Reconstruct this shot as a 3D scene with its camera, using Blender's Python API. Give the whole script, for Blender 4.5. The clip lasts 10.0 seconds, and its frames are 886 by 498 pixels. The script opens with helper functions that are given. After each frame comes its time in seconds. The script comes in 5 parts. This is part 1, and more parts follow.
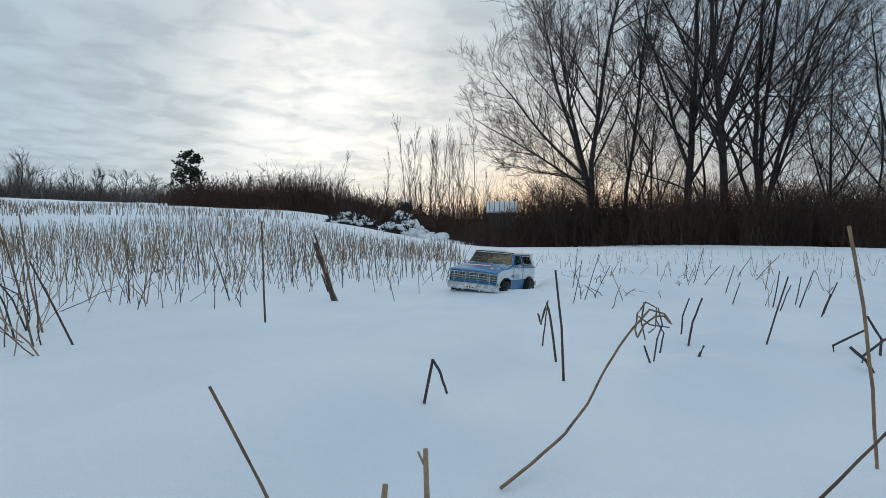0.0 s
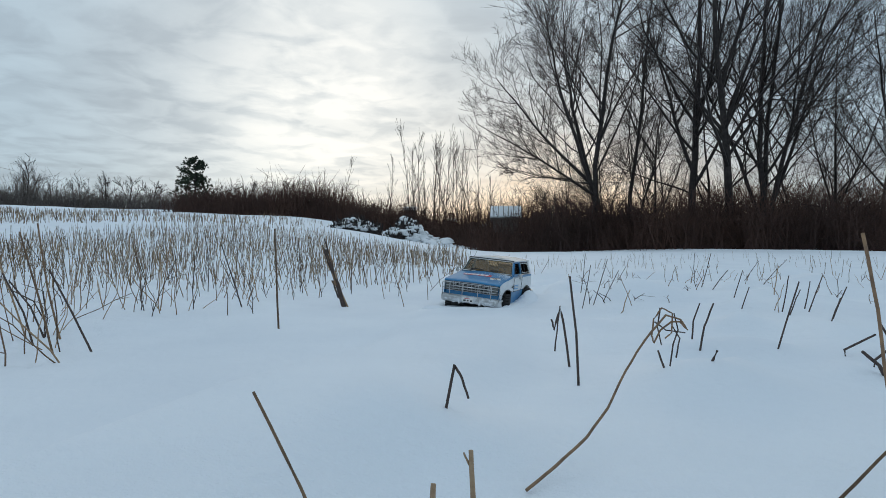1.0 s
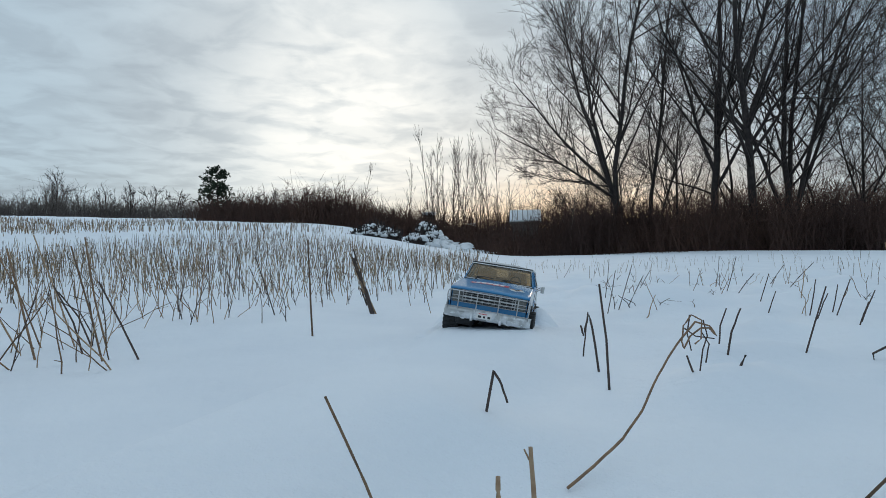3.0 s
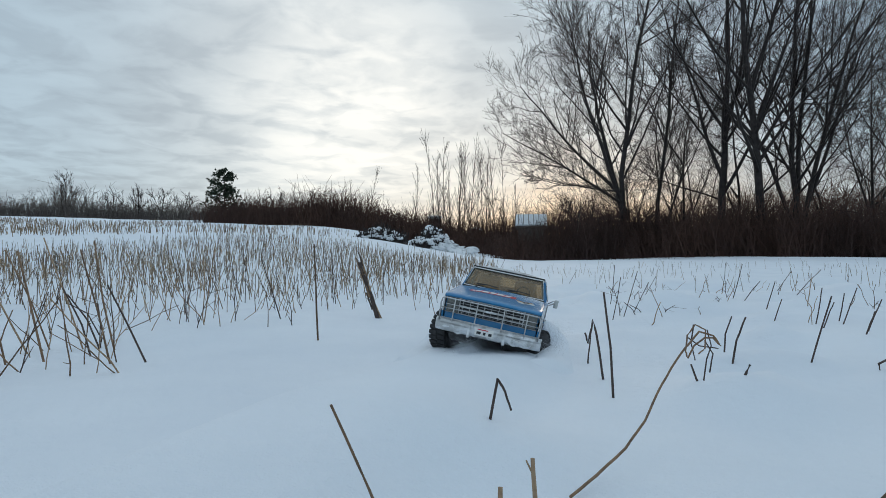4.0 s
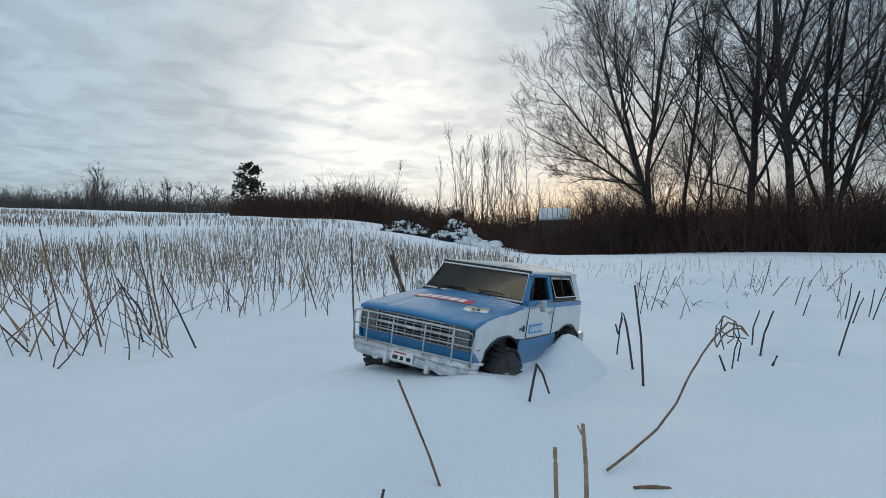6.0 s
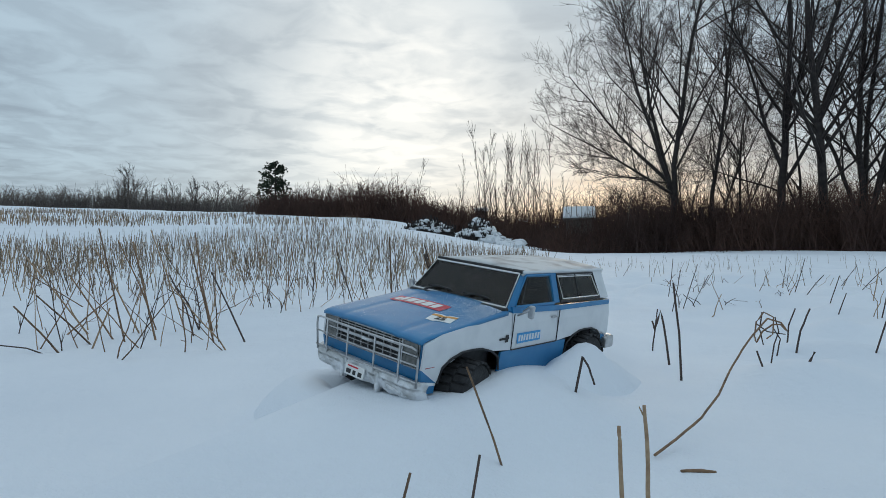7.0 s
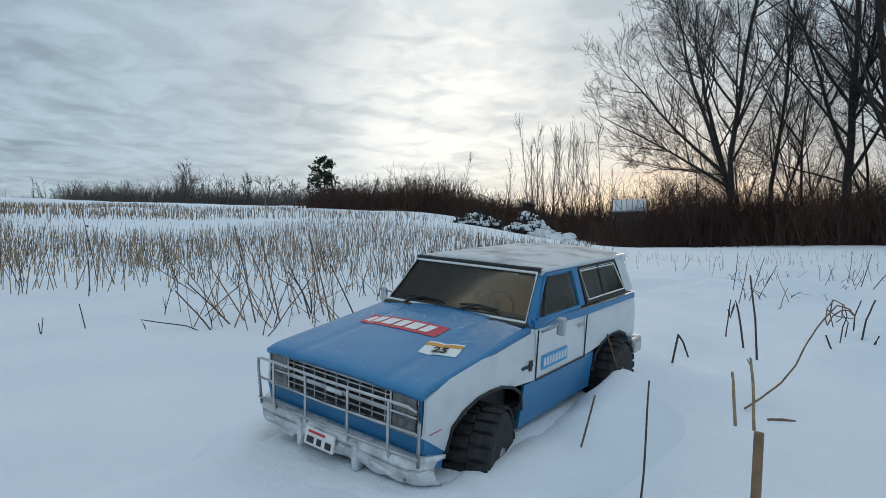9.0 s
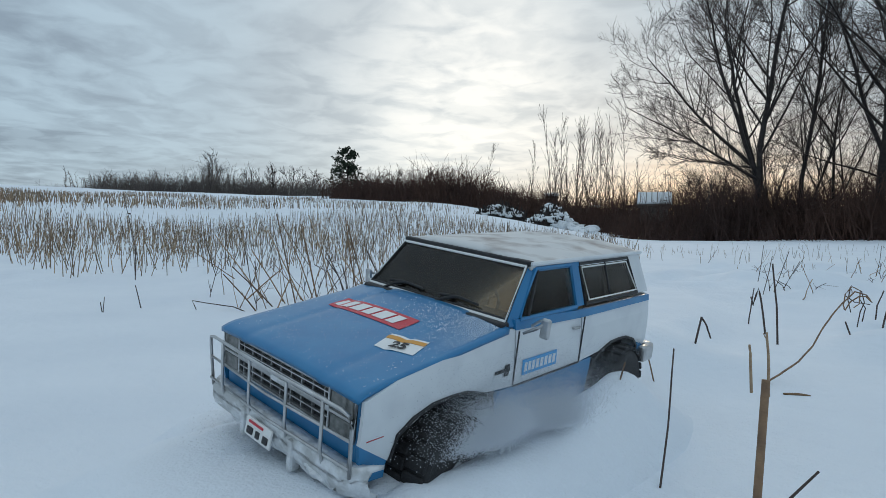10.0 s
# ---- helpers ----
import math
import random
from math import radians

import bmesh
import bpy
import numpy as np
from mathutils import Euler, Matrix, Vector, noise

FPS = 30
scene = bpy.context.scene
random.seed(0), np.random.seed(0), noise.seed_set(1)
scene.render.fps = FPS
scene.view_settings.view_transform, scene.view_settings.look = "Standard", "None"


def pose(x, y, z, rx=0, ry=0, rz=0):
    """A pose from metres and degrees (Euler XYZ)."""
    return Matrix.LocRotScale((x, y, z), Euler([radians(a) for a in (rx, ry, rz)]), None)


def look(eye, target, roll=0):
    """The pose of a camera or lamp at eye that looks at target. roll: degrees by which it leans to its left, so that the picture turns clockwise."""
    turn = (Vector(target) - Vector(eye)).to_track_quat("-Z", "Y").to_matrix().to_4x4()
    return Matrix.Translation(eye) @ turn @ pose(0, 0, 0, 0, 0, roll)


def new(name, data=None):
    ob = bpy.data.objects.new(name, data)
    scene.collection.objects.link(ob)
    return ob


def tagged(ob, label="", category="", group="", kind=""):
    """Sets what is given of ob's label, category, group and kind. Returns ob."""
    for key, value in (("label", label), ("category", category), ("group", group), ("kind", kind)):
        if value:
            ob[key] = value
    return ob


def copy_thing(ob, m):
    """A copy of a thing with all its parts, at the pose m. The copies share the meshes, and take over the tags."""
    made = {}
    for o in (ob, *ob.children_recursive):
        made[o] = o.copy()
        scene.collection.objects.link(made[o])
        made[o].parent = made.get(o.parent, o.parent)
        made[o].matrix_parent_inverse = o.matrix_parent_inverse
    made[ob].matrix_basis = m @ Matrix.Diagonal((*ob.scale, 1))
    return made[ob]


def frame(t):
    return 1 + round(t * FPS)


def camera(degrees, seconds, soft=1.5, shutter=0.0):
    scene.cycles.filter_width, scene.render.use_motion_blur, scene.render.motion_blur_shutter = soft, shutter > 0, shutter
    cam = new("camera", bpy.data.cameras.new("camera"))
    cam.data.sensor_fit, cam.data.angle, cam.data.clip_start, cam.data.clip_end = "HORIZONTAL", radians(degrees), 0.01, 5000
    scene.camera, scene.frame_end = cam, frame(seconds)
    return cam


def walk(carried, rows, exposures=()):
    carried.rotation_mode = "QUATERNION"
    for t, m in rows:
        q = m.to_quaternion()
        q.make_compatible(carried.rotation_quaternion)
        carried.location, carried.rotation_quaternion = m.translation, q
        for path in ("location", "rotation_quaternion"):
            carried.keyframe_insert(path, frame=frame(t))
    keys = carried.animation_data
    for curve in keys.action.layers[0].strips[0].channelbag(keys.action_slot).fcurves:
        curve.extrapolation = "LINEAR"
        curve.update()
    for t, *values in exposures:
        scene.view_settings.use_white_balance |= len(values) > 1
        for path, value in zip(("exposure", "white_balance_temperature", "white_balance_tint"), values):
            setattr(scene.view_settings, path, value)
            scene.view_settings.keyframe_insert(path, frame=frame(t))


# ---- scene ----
# ------------------------------------------------------------ camera and its walk
cam = camera(76.2, 10.0, soft=0.75)
EYE_ROWS = [
    (0.0, -0.0006, 0.0002, 0.2098, -0.05, -0.69, -0.09), (0.5, -0.0104, -0.0023, 0.2107, -0.09, -0.38, 0.04),
    (1.0, -0.0186, -0.0141, 0.2131, 0.33, -0.18, 0.18), (1.5, -0.0264, -0.025, 0.2136, 1.02, -0.1, 0.27),
    (2.0, -0.0344, -0.0363, 0.2155, 1.52, -0.04, 0.52), (2.5, -0.0396, -0.0453, 0.2182, 2.05, 0.13, 0.88),
    (4.0, -0.0389, -0.057, 0.2273, 2.85, 0.7, 0.45), (4.5, -0.0385, -0.061, 0.2272, 3.38, 0.8, 0.13),
    (5.0, -0.0428, -0.0743, 0.2256, 3.9, 0.59, 0.08), (5.5, -0.0504, -0.0915, 0.2262, 4.32, 0.24, 0.14),
    (7.0, -0.0931, -0.1551, 0.2276, 7.43, -0.08, 0.11), (7.5, -0.1153, -0.202, 0.2306, 8.6, -0.34, 0.32),
    (8.0, -0.1479, -0.2756, 0.2405, 10.05, -0.77, 0.71), (8.5, -0.1693, -0.3152, 0.2403, 11.0, -0.79, 0.56),
    (9.0, -0.1863, -0.3556, 0.2334, 12.0, -0.76, -0.09), (9.5, -0.1994, -0.4035, 0.2368, 12.82, -1.11, -0.02),
    (10.0, -0.1986, -0.4329, 0.2249, 14.2, -1.65, -0.59),
]
walk(cam, [(t, pose(x, y, z, 90 + pitch, roll, yaw)) for t, x, y, z, yaw, pitch, roll in EYE_ROWS])

# ------------------------------------------------------------ world, sun, exposure
SUN_AZ, SUN_EL = radians(12.0), radians(5.0)
scene.view_settings.exposure = 0.0


def build_world():
    w = bpy.data.worlds.new("dusk_sky")
    scene.world = w
    w.use_nodes = True
    nt = w.node_tree
    nt.nodes.clear()
    N, L = nt.nodes.new, nt.links.new

    def math_node(op, a, b=None, clamp=False):
        n = N("ShaderNodeMath")
        n.operation, n.use_clamp = op, clamp
        for i, v in enumerate((a, b)):
            if v is None:
                continue
            if isinstance(v, (int, float)):
                n.inputs[i].default_value = v
            else:
                L(v, n.inputs[i])
        return n.outputs[0]

    def mix(fac, a, b, blend="MIX"):
        n = N("ShaderNodeMix")
        n.data_type, n.blend_type = "RGBA", blend
        for i, v in ((0, fac), (6, a), (7, b)):
            if isinstance(v, (int, float)):
                n.inputs[i].default_value = v
            elif isinstance(v, tuple):
                n.inputs[i].default_value = (*v, 1)
            else:
                L(v, n.inputs[i])
        return n.outputs[2]

    def dot(vec, d):
        n = N("ShaderNodeVectorMath")
        n.operation = "DOT_PRODUCT"
        L(vec, n.inputs[0])
        n.inputs[1].default_value = d
        return n.outputs["Value"]

    tc = N("ShaderNodeTexCoord").outputs["Generated"]
    sep = N("ShaderNodeSeparateXYZ")
    L(tc, sep.inputs[0])
    x, y, z = sep.outputs
    zc = math_node("MAXIMUM", z, 0.0)
    # flat cloud deck seen in perspective
    den = math_node("ADD", zc, 0.10)
    comb = N("ShaderNodeCombineXYZ")
    L(math_node("DIVIDE", x, den), comb.inputs[0])
    L(math_node("DIVIDE", y, den), comb.inputs[1])
    noise_a = N("ShaderNodeTexNoise")
    noise_a.inputs["Scale"].default_value, noise_a.inputs["Detail"].default_value = 1.25, 8.0
    noise_a.inputs["Roughness"].default_value, noise_a.inputs["Distortion"].default_value = 0.55, 0.35
    L(comb.outputs[0], noise_a.inputs["Vector"])
    cl = N("ShaderNodeMapRange")
    cl.interpolation_type = "SMOOTHSTEP"
    cl.inputs["From Min"].default_value, cl.inputs["From Max"].default_value = 0.40, 0.62
    L(noise_a.outputs["Fac"], cl.inputs["Value"])
    noise_b = N("ShaderNodeTexNoise")
    noise_b.inputs["Scale"].default_value, noise_b.inputs["Detail"].default_value = 4.2, 6.0
    noise_b.inputs["Roughness"].default_value, noise_b.inputs["Distortion"].default_value = 0.5, 0.5
    L(comb.outputs[0], noise_b.inputs["Vector"])
    cb = N("ShaderNodeMapRange")
    cb.interpolation_type = "SMOOTHSTEP"
    cb.inputs["From Min"].default_value, cb.inputs["From Max"].default_value = 0.40, 0.64
    L(noise_b.outputs["Fac"], cb.inputs["Value"])
    cloud = math_node("ADD", math_node("MULTIPLY", cl.outputs[0], 0.55), math_node("MULTIPLY", cb.outputs[0], 0.45))
    ga = dot(tc, (math.sin(radians(-12)) * math.cos(radians(14)), math.cos(radians(-12)) * math.cos(radians(14)), math.sin(radians(14))))
    glow = math_node("POWER", math_node("MAXIMUM", ga, 0.0), 9.0)
    core = math_node("POWER", math_node("MAXIMUM", ga, 0.0), 46.0)
    # thin high cloud, grey-blue undersides, bright where the low sun stands behind it
    base = mix(cloud, (0.415, 0.55, 0.66), (0.225, 0.30, 0.385))
    high = math_node("MULTIPLY", math_node("SUBTRACT", zc, 0.42, True), 1.6, True)
    base = mix(high, base, (0.66, 0.79, 0.90))
    base = mix(math_node("MULTIPLY", glow, 0.68), base, (0.60, 0.66, 0.69))
    lit = math_node("MULTIPLY", math_node("SUBTRACT", 1.0, math_node("MULTIPLY", cloud, 0.75)), core)
    base = mix(math_node("MINIMUM", math_node("MULTIPLY", lit, 1.35), 1.0), base, (0.98, 0.98, 0.94))
    # warm band on the sunset horizon
    hs = dot(tc, (math.sin(SUN_AZ), math.cos(SUN_AZ), 0.0))
    low = math_node("POWER", 2.718, math_node("MULTIPLY", zc, -34.0))
    warm = math_node("MULTIPLY", math_node("POWER", math_node("MAXIMUM", hs, 0.0), 10.0), low)
    base = mix(math_node("MINIMUM", math_node("MULTIPLY", warm, 1.6), 1.0), base, (1.20, 0.76, 0.26))
    sky = N("ShaderNodeTexSky")
    sky.sky_type, sky.sun_disc = "NISHITA", False
    sky.sun_elevation, sky.sun_rotation = SUN_EL, SUN_AZ
    nis = N("ShaderNodeVectorMath")
    nis.operation = "SCALE"
    L(sky.outputs[0], nis.inputs[0])
    nis.inputs["Scale"].default_value = 0.015
    total = mix(1.0, base, nis.outputs[0], "ADD")
    bg = N("ShaderNodeBackground")
    L(total, bg.inputs["Color"])
    bg.inputs["Strength"].default_value = 0.97
    out = N("ShaderNodeOutputWorld")
    L(bg.outputs[0], out.inputs["Surface"])


build_world()
sun_data = bpy.data.lights.new("sun", "SUN")
sun_data.energy, sun_data.angle, sun_data.color = 0.7, radians(14), (1.0, 0.82, 0.62)
sun = new("sun", sun_data)
sun.matrix_basis = look((0, 0, 40), (-math.sin(SUN_AZ) * 100, -math.cos(SUN_AZ) * 100, 40 - 100 * math.tan(radians(9))))


# ------------------------------------------------------------ materials
def material(name, color, rough=0.6, metal=0.0, color2=None, scale=20.0, detail=4.0, fac=(0.35, 0.7), bump=0.0, bump_scale=None, island=0.0, objrand=0.0, spec=0.5, coat=0.0):
    m = bpy.data.materials.new(name)
    m.use_nodes = True
    nt = m.node_tree
    N, L = nt.nodes.new, nt.links.new
    b = nt.nodes["Principled BSDF"]
    b.inputs["Roughness"].default_value, b.inputs["Metallic"].default_value = rough, metal
    b.inputs["Specular IOR Level"].default_value = spec
    b.inputs["Coat Weight"].default_value = coat
    b.inputs["Base Color"].default_value = (*color, 1)
    co = N("ShaderNodeTexCoord").outputs["Object"]
    col = None
    if color2:
        n = N("ShaderNodeTexNoise")
        n.inputs["Scale"].default_value, n.inputs["Detail"].default_value = scale, detail
        L(co, n.inputs["Vector"])
        r = N("ShaderNodeMapRange")
        r.inputs["From Min"].default_value, r.inputs["From Max"].default_value = fac
        L(n.outputs["Fac"], r.inputs["Value"])
        mx = N("ShaderNodeMix")
        mx.data_type = "RGBA"
        L(r.outputs[0], mx.inputs[0])
        mx.inputs[6].default_value, mx.inputs[7].default_value = (*color, 1), (*color2, 1)
        col = mx.outputs[2]
    if island or objrand:
        g = N("ShaderNodeNewGeometry").outputs["Random Per Island"] if island else N("ShaderNodeObjectInfo").outputs["Random"]
        amount = island or objrand
        r = N("ShaderNodeMapRange")
        r.inputs["To Min"].default_value, r.inputs["To Max"].default_value = 1 - amount, 1 + amount
        L(g, r.inputs["Value"])
        h = N("ShaderNodeHueSaturation")
        L(r.outputs[0], h.inputs["Value"])
        if col:
            L(col, h.inputs["Color"])
        else:
            h.inputs["Color"].default_value = (*color, 1)
        col = h.outputs[0]
    if col:
        L(col, b.inputs["Base Color"])
    if bump:
        n = N("ShaderNodeTexNoise")
        n.inputs["Scale"].default_value, n.inputs["Detail"].default_value = bump_scale or scale * 3, 6.0
        L(co, n.inputs["Vector"])
        bp = N("ShaderNodeBump")
        bp.inputs["Strength"].default_value, bp.inputs["Distance"].default_value = bump, 0.01
        L(n.outputs["Fac"], bp.inputs["Height"])
        L(bp.outputs[0], b.inputs["Normal"])
    return m


def snow_material():
    m = material("snow", (0.80, 0.845, 0.895), 0.75, color2=(0.74, 0.79, 0.85), scale=3.0, spec=0.25)
    nt = m.node_tree
    N, L = nt.nodes.new, nt.links.new
    b = nt.nodes["Principled BSDF"]
    co = N("ShaderNodeTexCoord").outputs["Object"]
    hs = []
    for scale, weight in ((9.0, 0.6), (60.0, 0.25), (420.0, 0.12)):
        n = N("ShaderNodeTexNoise")
        n.inputs["Scale"].default_value, n.inputs["Detail"].default_value = scale, 3.0
        L(co, n.inputs["Vector"])
        k = N("ShaderNodeMath")
        k.operation = "MULTIPLY"
        L(n.outputs["Fac"], k.inputs[0])
        k.inputs[1].default_value = weight
        hs.append(k.outputs[0])
    total = hs[0]
    for h in hs[1:]:
        a = N("ShaderNodeMath")
        L(total, a.inputs[0])
        L(h, a.inputs[1])
        total = a.outputs[0]
    bp = N("ShaderNodeBump")
    bp.inputs["Strength"].default_value, bp.inputs["Distance"].default_value = 0.5, 0.025
    L(total, bp.inputs["Height"])
    L(bp.outputs[0], b.inputs["Normal"])
    return m


SNOW = snow_material()
SNOW_LOOSE = material("loose_snow", (0.82, 0.84, 0.86), 0.8, color2=(0.72, 0.75, 0.78), scale=90, bump=0.6, bump_scale=250, spec=0.2)
BARK = material("bark", (0.022, 0.018, 0.017), 0.9, color2=(0.048, 0.038, 0.035), scale=6, bump=0.6, bump_scale=25)
TWIG = material("twig", (0.030, 0.023, 0.022), 0.9, color2=(0.055, 0.038, 0.034), scale=2)
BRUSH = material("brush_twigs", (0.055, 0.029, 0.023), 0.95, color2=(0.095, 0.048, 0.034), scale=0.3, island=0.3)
# paler, greyer brush for far belts: distance haze put into the base colour
HAZED_BRUSH = material("hazed_far_twigs", (0.10, 0.085, 0.078), 0.95, color2=(0.14, 0.115, 0.10), scale=0.1, island=0.25)
BIRCH = material("birch_bark", (0.17, 0.135, 0.11), 0.9, color2=(0.07, 0.055, 0.05), scale=3)
NEEDLE = material("pine_needles", (0.018, 0.032, 0.018), 0.9, color2=(0.035, 0.05, 0.025), scale=1.5)
STALK = material("dry_stalk", (0.25, 0.155, 0.09), 0.85, color2=(0.12, 0.075, 0.05), scale=60, objrand=0.45, bump=0.4, bump_scale=300)
STALK_DARK = material("dark_stalk", (0.055, 0.04, 0.036), 0.85, color2=(0.10, 0.07, 0.06), scale=80, bump=0.4, bump_scale=300)
STALK_PALE = material("pale_stalk", (0.42, 0.30, 0.19), 0.8, color2=(0.28, 0.18, 0.11), scale=120, bump=0.4, bump_scale=400)
STUBBLE = material("stubble", (0.33, 0.24, 0.15), 0.9, color2=(0.13, 0.09, 0.065), scale=3, island=0.6)
BOARD = material("weathered_board", (0.10, 0.085, 0.075), 0.9, color2=(0.16, 0.13, 0.11), scale=4, bump=0.4)


# ------------------------------------------------------------ ground
def smooth(a, b, v):
    u = np.clip((np.asarray(v, float) - a) / (b - a), 0, 1)
    return u * u * (3 - 2 * u)


PATH_BACK = [(0.200, 2.274), (0.31, 2.52), (0.47, 2.83), (0.72, 3.25)]   # where the model car came from
PATH_ON = [(0.200, 2.274), (0.130, 2.031), (0.055, 1.745), (0.038, 1.636), (0.003, 1.249), (-0.033, 1.037), (-0.060, 0.944), (-0.159, 0.715), (-0.192, 0.625), (-0.228, 0.488), (-0.280, 0.296), (-0.328, 0.155), (-0.44, -0.06)]
MOUNDS = [(0.36, 0.80, 0.11, 0.040), (-0.02, 0.57, 0.11, 0.030), (-0.75, 1.75, 0.35, 0.02), (0.9, 1.35, 0.3, 0.03), (0.75, 2.1, 0.4, 0.04),
          (-0.95, 1.2, 0.3, -0.015), (0.1, 1.0, 0.25, -0.008), (1.5, 2.6, 0.6, 0.04), (-1.5, 2.5, 0.6, 0.03), (-0.33, 0.0, 0.35, -0.006)]
LUMPS = [(random.uniform(-3, 4), random.uniform(0.8, 7), random.uniform(0.06, 0.4), random.uniform(-0.014, 0.020)) for _ in range(150)]

HUMMOCKS = []
for _ in range(170):
    hr, ha = random.uniform(0.95, 5.5), radians(random.uniform(9, 42))
    HUMMOCKS.append((hr * math.sin(ha), hr * math.cos(ha), random.uniform(0.04, 0.11) * (0.6 + 0.35 * hr), random.uniform(-0.012, 0.024) * (0.7 + 0.25 * hr)))


def seg_dist(px, py, path):
    best = np.full(np.shape(px), 1e9)
    for (ax, ay), (bx, by) in zip(path, path[1:]):
        dx, dy = bx - ax, by - ay
        u = np.clip(((px - ax) * dx + (py - ay) * dy) / (dx * dx + dy * dy), 0, 1)
        best = np.minimum(best, np.hypot(px - ax - u * dx, py - ay - u * dy))
    return best


def ground_z(px, py):
    """Height of the snow: flat nearby and towards the trees, a gentle rise over the field."""
    px, py = np.asarray(px, float), np.asarray(py, float)
    r = np.hypot(px, py)
    az = np.degrees(np.arctan2(px, py))
    slope = 0.064 * (1 - smooth(-18, 7, az)) * smooth(-150, -90, az)
    z = slope * np.clip(r - 3.0, 0, 130) * smooth(2.5, 14, r)
    z = z + 0.006 * np.sin(px * 3.1 + 1.0) * np.sin(py * 2.6) * smooth(0.5, 1.5, r) + 0.03 * np.sin(px * 0.8 + py * 0.5) * smooth(3, 8, r)
    z = z + 0.10 * np.sin(px * 0.21 + 2) * np.sin(py * 0.17) * smooth(8, 25, r)
    for x, y, s, h in MOUNDS + LUMPS + HUMMOCKS:
        z = z + h * np.exp(-((px - x) ** 2 + (py - y) ** 2) / (2 * (s / 1.6) ** 2))
    d = seg_dist(px, py, PATH_BACK)
    z = z - 0.035 * (1 - smooth(0.07, 0.16, d)) + 0.014 * np.exp(-((d - 0.19) / 0.05) ** 2)
    d = seg_dist(px, py, PATH_ON)
    z = z + 0.010 + (0.010 + 0.036 * (1 - smooth(0.45, 2.1, py)) * smooth(-1.6, -0.2, py)) * (1 - smooth(0.08, 0.205, d))
    return z


def gz(x, y):
    return float(ground_z(x, y))


def mesh_object(name, verts, faces, mat, parent=None, smooth_shade=True):
    me = bpy.data.meshes.new(name)
    verts, faces = np.asarray(verts, np.float32), np.asarray(faces, np.int32)
    k = faces.shape[1]
    me.vertices.add(len(verts))
    me.vertices.foreach_set("co", verts.ravel())
    me.loops.add(faces.size)
    me.loops.foreach_set("vertex_index", faces.ravel())
    me.polygons.add(len(faces))
    me.polygons.foreach_set("loop_start", np.arange(len(faces), dtype=np.int32) * k)
    me.polygons.foreach_set("use_smooth", np.full(len(faces), smooth_shade))
    me.update(calc_edges=True)
    me.materials.append(mat)
    ob = new(name, me)
    if parent:
        ob.parent = parent
    return ob


def build_ground():
    cx, cy = -0.15, -0.62
    rad = np.concatenate([np.geomspace(0.02, 12, 330), np.geomspace(12.5, 4000, 90)])
    ang = np.concatenate([np.linspace(-62, 52, 460), np.linspace(56, 294, 50)])
    A, R = np.meshgrid(np.radians(ang), rad)
    X, Y = cx + R * np.sin(A), cy + R * np.cos(A)
    Z = ground_z(X, Y)
    na, nr = len(ang), len(rad)
    verts = np.stack([X, Y, Z], -1).reshape(-1, 3)
    i, j = np.meshgrid(np.arange(nr - 1), np.arange(na), indexing="ij")
    jn = (j + 1) % na
    faces = np.stack([i * na + j, (i + 1) * na + j, (i + 1) * na + jn, i * na + jn], -1).reshape(-1, 4)[:, ::-1]
    ob = mesh_object("ground", verts, faces, SNOW)
    return tagged(ob, "soft unbroken snow over a rising stubble field", "ground", kind="structure")


build_ground()


# ------------------------------------------------------------ rods: stems, twigs, branches
def rods_mesh(name, segs, mat, k=4, parent=None):
    """Tapered rods (x0 y0 z0 x1 y1 z1 r0 r1) joined into one mesh."""
    S = np.asarray(segs, float)
    p0, p1, r0, r1 = S[:, :3], S[:, 3:6], S[:, 6], S[:, 7]
    d = p1 - p0
    d /= np.maximum(np.linalg.norm(d, axis=1, keepdims=True), 1e-9)
    ref = np.where(np.abs(d[:, 2:3]) < 0.9, np.array([[0, 0, 1.0]]), np.array([[1.0, 0, 0]]))
    u = np.cross(d, ref)
    u /= np.linalg.norm(u, axis=1, keepdims=True)
    v = np.cross(d, u)
    a = np.arange(k) * 2 * np.pi / k
    ring = u[:, None] * np.cos(a)[None, :, None] + v[:, None] * np.sin(a)[None, :, None]
    lo = p0[:, None] + ring * r0[:, None, None]
    hi = p1[:, None] + ring * r1[:, None, None]
    verts = np.concatenate([lo, hi], 1).reshape(-1, 3)
    b = np.arange(len(S))[:, None] * 2 * k
    j = np.arange(k)[None]
    jn = (j + 1) % k
    faces = np.stack([b + j, b + jn, b + k + jn, b + k + j], -1).reshape(-1, 4)
    return mesh_object(name, verts, faces, mat, parent)


